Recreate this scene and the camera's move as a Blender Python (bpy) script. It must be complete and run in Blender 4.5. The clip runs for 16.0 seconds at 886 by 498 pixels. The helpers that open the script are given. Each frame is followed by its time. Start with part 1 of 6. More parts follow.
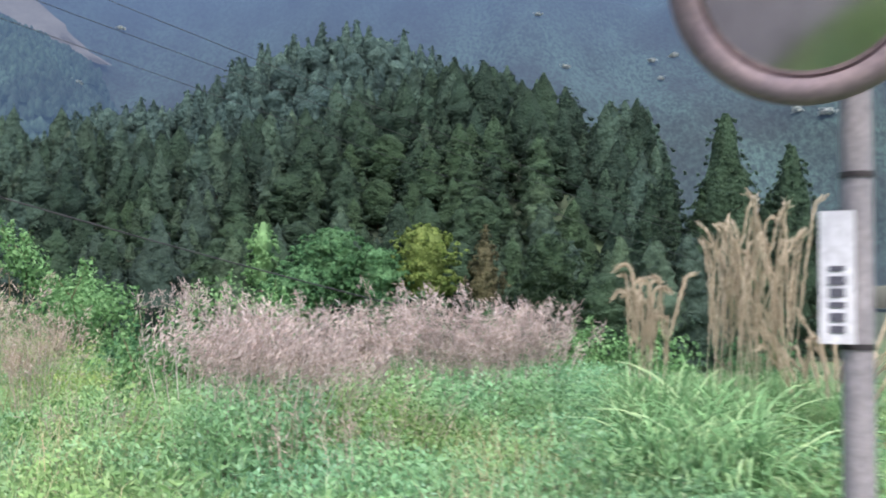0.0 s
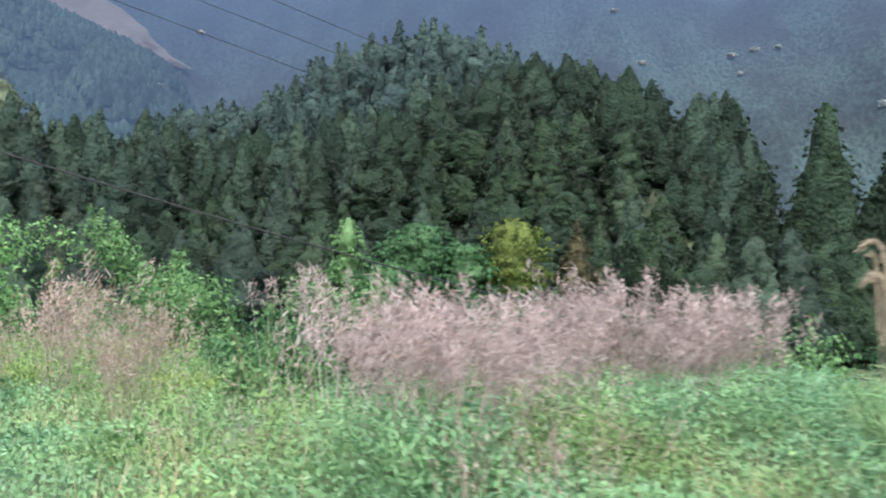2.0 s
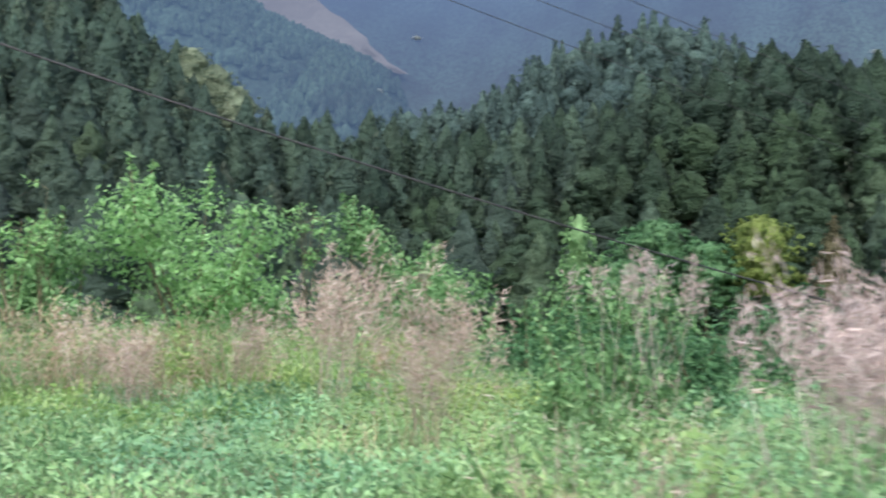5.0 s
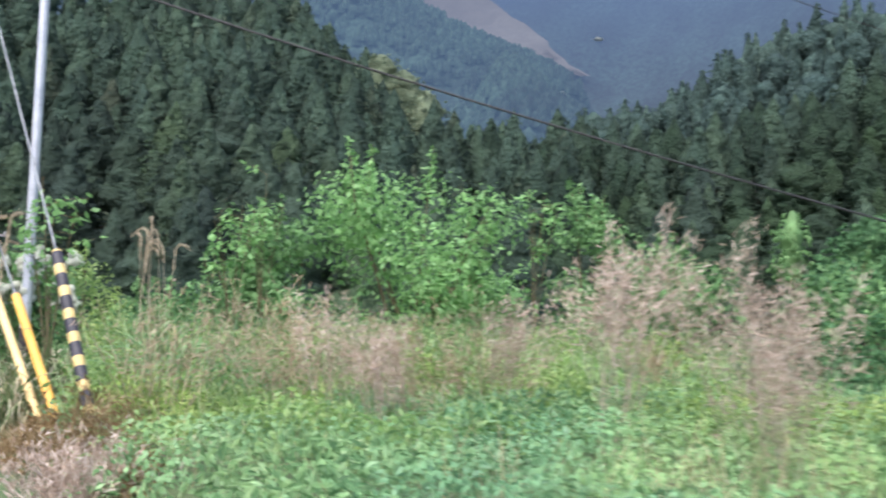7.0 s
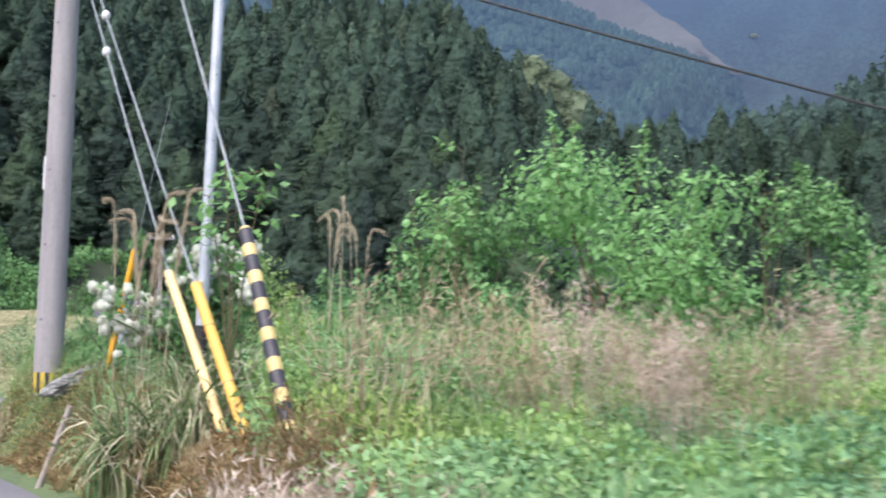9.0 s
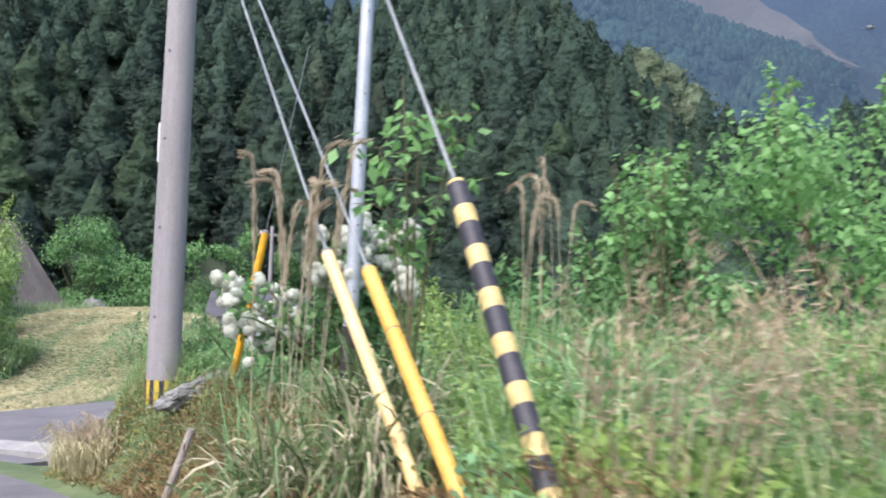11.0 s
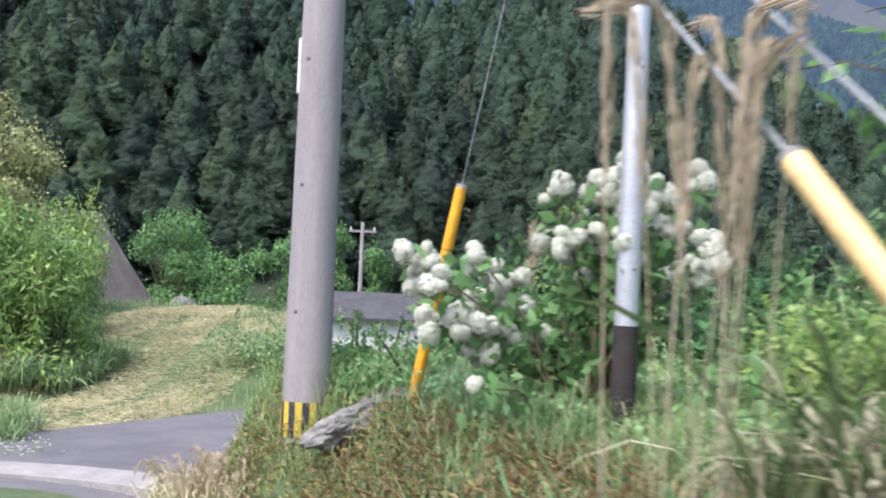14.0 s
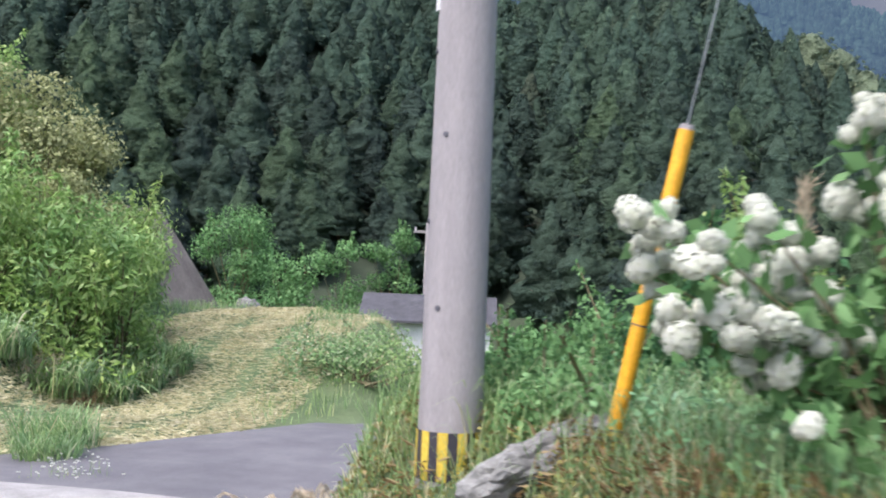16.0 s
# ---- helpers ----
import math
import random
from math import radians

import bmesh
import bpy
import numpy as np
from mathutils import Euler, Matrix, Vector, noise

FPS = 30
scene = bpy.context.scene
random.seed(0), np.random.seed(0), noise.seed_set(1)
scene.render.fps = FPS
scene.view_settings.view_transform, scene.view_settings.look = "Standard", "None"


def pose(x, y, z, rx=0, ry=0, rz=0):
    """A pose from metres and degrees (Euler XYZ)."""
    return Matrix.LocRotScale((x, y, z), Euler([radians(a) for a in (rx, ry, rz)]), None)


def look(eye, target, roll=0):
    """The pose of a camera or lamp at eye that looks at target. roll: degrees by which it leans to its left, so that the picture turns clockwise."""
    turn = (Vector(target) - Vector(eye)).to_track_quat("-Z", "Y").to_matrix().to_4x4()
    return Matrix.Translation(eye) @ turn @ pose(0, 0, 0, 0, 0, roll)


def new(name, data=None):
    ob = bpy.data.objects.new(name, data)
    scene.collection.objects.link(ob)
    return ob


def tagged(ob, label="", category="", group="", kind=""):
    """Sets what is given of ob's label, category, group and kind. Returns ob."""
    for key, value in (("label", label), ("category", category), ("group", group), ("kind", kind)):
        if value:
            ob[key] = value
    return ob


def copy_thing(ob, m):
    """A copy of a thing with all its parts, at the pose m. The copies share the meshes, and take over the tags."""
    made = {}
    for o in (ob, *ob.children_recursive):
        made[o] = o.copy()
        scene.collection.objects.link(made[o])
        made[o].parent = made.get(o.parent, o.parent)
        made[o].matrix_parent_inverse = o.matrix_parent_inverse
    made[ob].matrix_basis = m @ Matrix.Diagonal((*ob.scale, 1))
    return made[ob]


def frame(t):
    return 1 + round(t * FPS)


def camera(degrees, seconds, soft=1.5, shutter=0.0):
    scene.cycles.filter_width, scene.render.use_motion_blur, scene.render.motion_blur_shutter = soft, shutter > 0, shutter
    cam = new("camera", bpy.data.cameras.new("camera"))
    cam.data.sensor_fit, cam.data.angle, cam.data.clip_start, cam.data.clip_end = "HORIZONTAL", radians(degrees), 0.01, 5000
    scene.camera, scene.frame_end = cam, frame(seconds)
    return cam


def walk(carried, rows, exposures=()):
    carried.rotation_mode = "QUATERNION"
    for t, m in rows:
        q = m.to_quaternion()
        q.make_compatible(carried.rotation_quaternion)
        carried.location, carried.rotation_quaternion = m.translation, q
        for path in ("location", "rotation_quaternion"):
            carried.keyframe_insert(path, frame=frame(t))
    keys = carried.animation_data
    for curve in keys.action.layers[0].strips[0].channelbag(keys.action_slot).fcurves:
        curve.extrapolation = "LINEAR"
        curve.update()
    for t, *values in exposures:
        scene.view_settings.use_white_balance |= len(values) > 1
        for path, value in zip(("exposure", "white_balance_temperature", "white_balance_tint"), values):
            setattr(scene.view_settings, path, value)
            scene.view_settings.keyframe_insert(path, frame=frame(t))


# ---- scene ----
# ---------------- camera ----------------
cam = camera(48.0, 16.0, soft=1.8, shutter=0.9)
ROWS = [
    (0.0, 0.000, 0.000, 1.600, -42.61, 3.02, -0.68),
    (0.5, 0.201, 0.554, 1.569, -41.71, 3.01, -0.68),
    (1.0, 0.386, 1.116, 1.537, -40.58, 2.96, -0.73),
    (1.5, 0.550, 1.680, 1.508, -39.54, 2.95, -0.77),
    (2.0, 0.680, 2.248, 1.479, -38.35, 2.93, -0.78),
    (2.5, 0.781, 2.810, 1.450, -37.10, 2.95, -0.81),
    (3.0, 0.861, 3.365, 1.419, -35.47, 2.97, -0.86),
    (5.5, 1.025, 5.463, 1.367, -23.57, 2.68, -1.70),
    (6.0, 0.994, 5.968, 1.316, -20.88, 2.67, -1.67),
    (6.5, 0.951, 6.479, 1.277, -18.47, 2.69, -1.69),
    (7.0, 0.886, 6.992, 1.242, -15.86, 2.67, -1.76),
    (7.5, 0.814, 7.500, 1.213, -13.55, 2.67, -1.75),
    (8.0, 0.729, 7.996, 1.179, -11.32, 2.65, -1.77),
    (8.5, 0.638, 8.480, 1.142, -9.35, 2.70, -1.87),
    (9.0, 0.533, 8.965, 1.104, -7.35, 2.69, -1.94),
    (11.5, -0.293, 11.918, 1.002, -0.60, 2.41, -2.29),
    (12.0, -0.490, 12.443, 0.972, 0.26, 2.36, -2.28),
    (12.5, -0.691, 12.956, 0.950, 0.95, 2.38, -2.31),
    (13.0, -0.909, 13.462, 0.916, 1.56, 2.35, -2.31),
    (13.5, -1.115, 13.956, 0.884, 2.12, 2.35, -2.32),
    (14.0, -1.336, 14.449, 0.856, 2.72, 2.36, -2.35),
    (14.5, -1.551, 14.927, 0.834, 3.35, 2.40, -2.38),
    (15.0, -1.767, 15.396, 0.802, 4.20, 2.40, -2.39),
    (15.5, -1.965, 15.859, 0.773, 5.05, 2.43, -2.45),
    (16.0, -2.154, 16.322, 0.743, 5.84, 2.48, -2.52),
]
walk(cam, [(t, pose(x, y, z, 90 + pitch, roll, yaw)) for t, x, y, z, yaw, pitch, roll in ROWS])

# ---------------- overcast daylight ----------------
SUN_EL, SUN_AZ = radians(58), radians(215)
world = bpy.data.worlds.new("overcast_sky")
scene.world = world
world.use_nodes = True
wn, wl = world.node_tree.nodes, world.node_tree.links
sky = wn.new("ShaderNodeTexSky")
sky.sky_type, sky.sun_disc = "NISHITA", False
sky.sun_elevation, sky.sun_rotation = SUN_EL, SUN_AZ
sky.dust_density = 4.0
wn["Background"].inputs["Strength"].default_value = 0.15
wl.new(sky.outputs[0], wn["Background"].inputs["Color"])
sun_data = bpy.data.lights.new("sun", "SUN")
sun_data.energy, sun_data.angle, sun_data.color = 1.5, radians(25), (0.98, 0.95, 1.03)
sun = new("sun", sun_data)
sun.matrix_world = look((math.sin(SUN_AZ) * math.cos(SUN_EL) * 100, math.cos(SUN_AZ) * math.cos(SUN_EL) * 100, math.sin(SUN_EL) * 100), (0, 0, 0))
scene.view_settings.exposure = 1.37


# ---------------- materials ----------------
def nodes_of(name):
    m = bpy.data.materials.new(name)
    m.use_nodes = True
    return m, m.node_tree.nodes, m.node_tree.links, m.node_tree.nodes["Principled BSDF"]


def ramp(nodes, links, fac, stops):
    r = nodes.new("ShaderNodeValToRGB")
    els = r.color_ramp.elements
    els[0].position, els[0].color = stops[0][0], (*stops[0][1], 1)
    els[1].position, els[1].color = stops[-1][0], (*stops[-1][1], 1)
    for p, c in stops[1:-1]:
        els.new(p).color = (*c, 1)
    links.new(fac, r.inputs[0])
    return r.outputs[0]


def noise_tex(nodes, links, scale, detail=4.0, rough=0.6, coord="Object", stretch=(1, 1, 1)):
    tc = nodes.new("ShaderNodeTexCoord")
    mp = nodes.new("ShaderNodeMapping")
    mp.inputs["Scale"].default_value = stretch
    n = nodes.new("ShaderNodeTexNoise")
    n.inputs["Scale"].default_value, n.inputs["Detail"].default_value, n.inputs["Roughness"].default_value = scale, detail, rough
    links.new(tc.outputs[coord], mp.inputs[0])
    links.new(mp.outputs[0], n.inputs["Vector"])
    return n.outputs["Fac"]


def mixed(nodes, links, fac, a, b, mode="MIX"):
    m = nodes.new("ShaderNodeMix")
    m.data_type, m.blend_type = "RGBA", mode
    for sock, v in ((m.inputs[0], fac), (m.inputs[6], a), (m.inputs[7], b)):
        if isinstance(v, bpy.types.NodeSocket):
            links.new(v, sock)
        else:
            sock.default_value = v if isinstance(v, float) else (*v, 1)
    return m.outputs[2]


def bumped(nodes, links, bsdf, height, strength, distance=0.02):
    b = nodes.new("ShaderNodeBump")
    b.inputs["Strength"].default_value, b.inputs["Distance"].default_value = strength, distance
    links.new(height, b.inputs["Height"])
    links.new(b.outputs[0], bsdf.inputs["Normal"])


def leaf_mat(name, stops, patch_scale=0.35, patch=0.45, through_leaf=0.3, rough=0.7, tree=0.0, tuft=0.0, hue=0.0, lump=0.0):
    """Foliage: every leaf has its own tint, with broad patches over the plant and a part of the light let through."""
    m, n, l, b = nodes_of(name)
    geo = n.new("ShaderNodeNewGeometry")
    c = ramp(n, l, geo.outputs["Random Per Island"], stops)
    p = noise_tex(n, l, patch_scale, 3.0)
    dark = ramp(n, l, p, [(0.3, (1 - patch,) * 3), (0.72, (1.0 + patch * 0.4,) * 3)])
    c = mixed(n, l, 1.0, c, dark, "MULTIPLY")
    if tree:
        oi = n.new("ShaderNodeObjectInfo")
        tint = ramp(n, l, oi.outputs["Random"], [(0.0, (1 - tree, 1 - tree, 1 - tree * 0.6)), (0.5, (1, 1, 1)), (1.0, (1 + tree * 0.8, 1 + tree * 0.75, 1.0))])
        c = mixed(n, l, 1.0, c, tint, "MULTIPLY")
    if tuft:
        fine = noise_tex(n, l, tuft, 3.0, 0.65)
        c = mixed(n, l, 1.0, c, ramp(n, l, fine, [(0.3, (0.68,) * 3), (0.52, (1.0,) * 3), (0.72, (1.35,) * 3)]), "MULTIPLY")
        cells = n.new("ShaderNodeTexVoronoi")
        cells.feature = "SMOOTH_F1"
        cells.inputs["Scale"].default_value, cells.inputs["Smoothness"].default_value = lump, 0.35
        tc = n.new("ShaderNodeTexCoord")
        warp = n.new("ShaderNodeTexNoise")
        warp.inputs["Scale"].default_value, warp.inputs["Detail"].default_value = lump * 1.2, 3.0
        l.new(tc.outputs["Object"], warp.inputs["Vector"])
        add = n.new("ShaderNodeVectorMath")
        add.operation = "MULTIPLY_ADD"
        add.inputs[1].default_value = (0.5 / lump,) * 3
        l.new(warp.outputs["Color"], add.inputs[0])
        l.new(tc.outputs["Object"], add.inputs[2])
        l.new(add.outputs[0], cells.inputs["Vector"])
        relief = n.new("ShaderNodeMath")
        relief.operation = "MULTIPLY_ADD"
        relief.inputs[1].default_value = -1.0
        l.new(cells.outputs["Distance"], relief.inputs[0])
        gain = n.new("ShaderNodeMath")
        gain.operation = "MULTIPLY"
        gain.inputs[1].default_value = 0.6
        l.new(fine, gain.inputs[0])
        l.new(gain.outputs[0], relief.inputs[2])
        bumped(n, l, b, relief.outputs[0], 1.0, 0.9 / lump)
    if hue:
        drift = noise_tex(n, l, 0.55, 2.0)
        c = mixed(n, l, 1.0, c, ramp(n, l, drift, [(0.36, (1 - hue, 0.97, 1 + hue * 0.7)), (0.5, (1, 1, 1)), (0.64, (1 + hue, 1.04, 1 - hue))]), "MULTIPLY")
    l.new(c, b.inputs["Base Color"])
    b.inputs["Roughness"].default_value = rough
    b.inputs["Specular IOR Level"].default_value = 0.2
    t = n.new("ShaderNodeBsdfTranslucent")
    l.new(c, t.inputs["Color"])
    mix = n.new("ShaderNodeMixShader")
    mix.inputs[0].default_value = through_leaf
    l.new(b.outputs[0], mix.inputs[1])
    l.new(t.outputs[0], mix.inputs[2])
    l.new(mix.outputs[0], n["Material Output"].inputs["Surface"])
    return m


def plain_mat(name, c1, c2, scale=6.0, rough=0.8, metal=0.0, bump=0.2, stretch=(1, 1, 1), fine=40.0, dist=0.02):
    """A surface with broad stains and a fine grain."""
    m, n, l, b = nodes_of(name)
    big = noise_tex(n, l, scale, 5.0, 0.65, stretch=stretch)
    small = noise_tex(n, l, fine, 3.0, 0.6, stretch=stretch)
    c = ramp(n, l, big, [(0.32, c1), (0.68, c2)])
    g = ramp(n, l, small, [(0.3, (0.8, 0.8, 0.8)), (0.7, (1.1, 1.1, 1.1))])
    l.new(mixed(n, l, 1.0, c, g, "MULTIPLY"), b.inputs["Base Color"])
    b.inputs["Roughness"].default_value, b.inputs["Metallic"].default_value = rough, metal
    if bump:
        bumped(n, l, b, small, bump, dist)
    return m


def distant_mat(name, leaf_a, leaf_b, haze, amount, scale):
    """Far wooded slope: backdrop with damp-air haze painted on as blue emission, more with height."""
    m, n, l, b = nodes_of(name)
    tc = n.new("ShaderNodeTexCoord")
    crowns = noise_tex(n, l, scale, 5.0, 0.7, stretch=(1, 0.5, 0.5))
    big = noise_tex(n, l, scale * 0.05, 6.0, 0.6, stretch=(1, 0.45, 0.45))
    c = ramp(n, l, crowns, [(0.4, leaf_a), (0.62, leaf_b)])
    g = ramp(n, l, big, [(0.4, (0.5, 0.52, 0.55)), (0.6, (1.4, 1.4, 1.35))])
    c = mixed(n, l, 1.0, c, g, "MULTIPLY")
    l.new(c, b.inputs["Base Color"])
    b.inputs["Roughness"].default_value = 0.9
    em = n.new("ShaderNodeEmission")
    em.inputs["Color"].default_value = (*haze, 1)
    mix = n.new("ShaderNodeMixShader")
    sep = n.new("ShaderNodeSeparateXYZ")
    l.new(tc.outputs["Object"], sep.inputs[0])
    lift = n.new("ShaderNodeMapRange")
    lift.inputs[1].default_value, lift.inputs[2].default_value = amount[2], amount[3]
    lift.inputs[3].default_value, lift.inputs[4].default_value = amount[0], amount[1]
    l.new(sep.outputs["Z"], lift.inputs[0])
    # the painted haze also thins along local X
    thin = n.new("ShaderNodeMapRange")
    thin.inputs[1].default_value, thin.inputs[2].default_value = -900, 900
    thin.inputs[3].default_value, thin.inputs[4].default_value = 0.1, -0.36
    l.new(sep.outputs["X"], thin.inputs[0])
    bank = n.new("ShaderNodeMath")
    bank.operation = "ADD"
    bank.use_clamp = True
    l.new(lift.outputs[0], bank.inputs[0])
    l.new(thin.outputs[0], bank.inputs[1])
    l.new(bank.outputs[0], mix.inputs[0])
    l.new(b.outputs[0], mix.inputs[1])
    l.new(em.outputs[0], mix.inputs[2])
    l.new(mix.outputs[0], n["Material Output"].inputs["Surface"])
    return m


M_GROUND = plain_mat("earth_with_low_grass", (0.045, 0.08, 0.03), (0.11, 0.145, 0.065), 0.8, 0.95, bump=0.5, fine=9.0, dist=0.05)
_n, _l = M_GROUND.node_tree.nodes, M_GROUND.node_tree.links
_b = _n["Principled BSDF"]
_meadow = _b.inputs["Base Color"].links[0].from_socket
_sep = _n.new("ShaderNodeSeparateXYZ")
_tc = _n.new("ShaderNodeTexCoord")
_l.new(_tc.outputs["Object"], _sep.inputs[0])
# ground colour blends to a darker green from y = 60 to 76
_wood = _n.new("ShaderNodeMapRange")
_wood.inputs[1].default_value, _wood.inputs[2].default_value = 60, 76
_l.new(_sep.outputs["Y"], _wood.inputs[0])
_dark_floor = ramp(_n, _l, noise_tex(_n, _l, 0.7, 5.0), [(0.3, (0.02, 0.032, 0.018)), (0.7, (0.034, 0.05, 0.028))])
_l.new(mixed(_n, _l, _wood.outputs[0], _meadow, _dark_floor), _b.inputs["Base Color"])
M_ASPHALT = plain_mat("worn_asphalt", (0.085, 0.083, 0.098), (0.14, 0.136, 0.15), 1.2, 0.9, bump=0.35, fine=60.0, dist=0.008)
M_GUTTER = plain_mat("pale_gutter_concrete", (0.2, 0.195, 0.195), (0.32, 0.31, 0.31), 3.0, 0.85, bump=0.3, fine=45.0, dist=0.006)
M_POLE = plain_mat("grey_pole_concrete", (0.22, 0.205, 0.22), (0.32, 0.3, 0.315), 1.6, 0.8, bump=0.12, stretch=(3, 3, 0.35), fine=60.0, dist=0.004)
M_WALL = plain_mat("dark_stained_wall_concrete", (0.075, 0.065, 0.06), (0.2, 0.175, 0.165), 0.9, 0.92, bump=0.4, stretch=(1, 1, 0.4), fine=18.0, dist=0.02)
M_GALV = plain_mat("galvanised_steel", (0.42, 0.44, 0.5), (0.56, 0.58, 0.64), 5.0, 0.45, 0.55, 0.05, fine=80.0)
M_RUST = plain_mat("tarred_rusty_steel", (0.012, 0.011, 0.014), (0.035, 0.026, 0.026), 12.0, 0.8, 0.0, 0.2)
M_MAST = plain_mat("weathered_grey_mast", (0.16, 0.15, 0.16), (0.27, 0.25, 0.26), 5.0, 0.75, 0.0, 0.15)
M_YELLOW = plain_mat("yellow_plastic", (0.57, 0.31, 0.05), (0.67, 0.4, 0.09), 4.0, 0.55, 0.0, 0.05)
M_FADED = plain_mat("sun_faded_yellow_plastic", (0.66, 0.46, 0.2), (0.73, 0.55, 0.28), 4.0, 0.55, 0.0, 0.05)
M_ORANGE = plain_mat("orange_yellow_plastic", (0.62, 0.3, 0.015), (0.7, 0.36, 0.025), 4.0, 0.5, 0.0, 0.05)
M_BANDING = plain_mat("yellow_warning_strip", (0.5, 0.36, 0.04), (0.62, 0.47, 0.07), 5.0, 0.6, 0.0, 0.05)
M_STRIPE = plain_mat("dull_yellow_band", (0.45, 0.34, 0.13), (0.6, 0.47, 0.21), 5.0, 0.6, 0.0, 0.05)
M_BLACK = plain_mat("blackish_band", (0.018, 0.018, 0.028), (0.04, 0.038, 0.05), 8.0, 0.6, 0.0, 0.05)
M_WIRE = plain_mat("stranded_steel_wire", (0.2, 0.22, 0.24), (0.3, 0.32, 0.34), 8.0, 0.55, 0.5, 0.1)
M_CABLE = plain_mat("black_cable_sheath", (0.014, 0.014, 0.017), (0.025, 0.025, 0.028), 3.0, 0.6, 0.0, 0.0)
M_WHITE = plain_mat("white_enamel", (0.52, 0.52, 0.55), (0.62, 0.62, 0.64), 5.0, 0.45, 0.0, 0.03)
M_INK = plain_mat("dark_ink", (0.05, 0.05, 0.07), (0.08, 0.08, 0.1), 9.0, 0.6, 0.0, 0.0)
M_RIM = plain_mat("faded_mauve_rim", (0.2, 0.155, 0.175), (0.3, 0.225, 0.225), 4.0, 0.85, 0.0, 0.05)
M_ROOF = plain_mat("grey_tile_roof", (0.045, 0.045, 0.055), (0.08, 0.08, 0.095), 1.5, 0.95, 0.0, 0.2, fine=8.0)
M_PLASTER = plain_mat("white_plaster", (0.55, 0.56, 0.6), (0.68, 0.69, 0.72), 1.0, 0.85, 0.0, 0.1)
M_STONE = plain_mat("lichened_stone", (0.08, 0.08, 0.08), (0.25, 0.25, 0.245), 9.0, 0.9, 0.0, 0.6, fine=25.0, dist=0.02)
M_BARK = plain_mat("bark", (0.05, 0.035, 0.025), (0.12, 0.085, 0.06), 3.0, 0.95, 0.0, 0.6, stretch=(4, 4, 0.6), fine=20.0)
M_BARK_GREY = plain_mat("weathered_grey_wood", (0.2, 0.17, 0.155), (0.36, 0.32, 0.29), 5.0, 0.9, 0.0, 0.4, stretch=(4, 4, 0.5), fine=40.0)
M_STEM = plain_mat("green_brown_stem", (0.09, 0.08, 0.04), (0.16, 0.13, 0.07), 8.0, 0.8, 0.0, 0.1)
M_MIRROR, _n, _l, _b = nodes_of("convex_mirror_glass")
_b.inputs["Metallic"].default_value, _b.inputs["Roughness"].default_value = 1.0, 0.16
_l.new(ramp(_n, _l, noise_tex(_n, _l, 5.0), [(0.3, (0.45, 0.44, 0.42)), (0.7, (0.62, 0.61, 0.58))]), _b.inputs["Base Color"])

L_CEDAR = leaf_mat("cedar_foliage", [(0.0, (0.049, 0.083, 0.067)), (0.5, (0.055, 0.097, 0.073)), (0.9, (0.063, 0.11, 0.076)), (1.0, (0.08, 0.114, 0.081))], 0.22, 0.3, 0.25, rough=0.9, tree=0.34, tuft=8.0, lump=1.9)
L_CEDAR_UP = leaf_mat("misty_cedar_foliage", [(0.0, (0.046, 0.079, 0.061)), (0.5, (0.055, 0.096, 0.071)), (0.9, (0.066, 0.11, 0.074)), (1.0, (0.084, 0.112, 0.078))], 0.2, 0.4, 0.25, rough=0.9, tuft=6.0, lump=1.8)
L_BROAD = leaf_mat("evergreen_broadleaf_foliage", [(0.0, (0.031, 0.059, 0.039)), (0.5, (0.037, 0.07, 0.043)), (1.0, (0.047, 0.086, 0.049))], 0.22, 0.4, 0.25, rough=0.9, tree=0.2, tuft=8.0, lump=2.4)
# rear hill's haze is put into these leaf colours: paler and bluer
L_FAR = leaf_mat("haze_tinted_hill_foliage", [(0.0, (0.045, 0.08, 0.074)), (0.6, (0.065, 0.112, 0.098)), (1.0, (0.09, 0.145, 0.12))], 0.12, 0.4, 0.2, rough=0.9, tuft=3.0, lump=0.9)
L_PALE = leaf_mat("pale_spring_leaf", [(0.0, (0.1, 0.15, 0.1)), (0.5, (0.145, 0.205, 0.13)), (1.0, (0.22, 0.28, 0.18))], 0.6, 0.3, 0.35, tuft=9.0, lump=3.2)
L_BUSH = leaf_mat("fresh_bush_leaf", [(0.0, (0.085, 0.175, 0.065)), (0.5, (0.145, 0.295, 0.112)), (1.0, (0.235, 0.41, 0.183))], 1.2, 0.3, 0.4)
L_LIME = leaf_mat("yellow_green_leaf", [(0.0, (0.1, 0.16, 0.035)), (0.5, (0.16, 0.24, 0.055)), (1.0, (0.24, 0.32, 0.09))], 0.8, 0.35, 0.35, tuft=9.0, lump=3.2)
L_EMERALD = leaf_mat("bright_maple_leaf", [(0.0, (0.05, 0.135, 0.057)), (0.5, (0.09, 0.225, 0.094)), (1.0, (0.15, 0.31, 0.138))], 0.7, 0.35, 0.35, tuft=9.0, lump=3.2)
L_BROWN = leaf_mat("browned_conifer_foliage", [(0.0, (0.06, 0.065, 0.032)), (0.5, (0.09, 0.09, 0.045)), (1.0, (0.14, 0.13, 0.07))], 0.8, 0.3, 0.25, tuft=9.0, lump=3.2)
L_BEIGE = leaf_mat("beige_dead_stems", [(0.0, (0.33, 0.249, 0.192)), (0.5, (0.517, 0.418, 0.348)), (1.0, (0.682, 0.588, 0.516))], 2.5, 0.4, 0.25, 0.7)
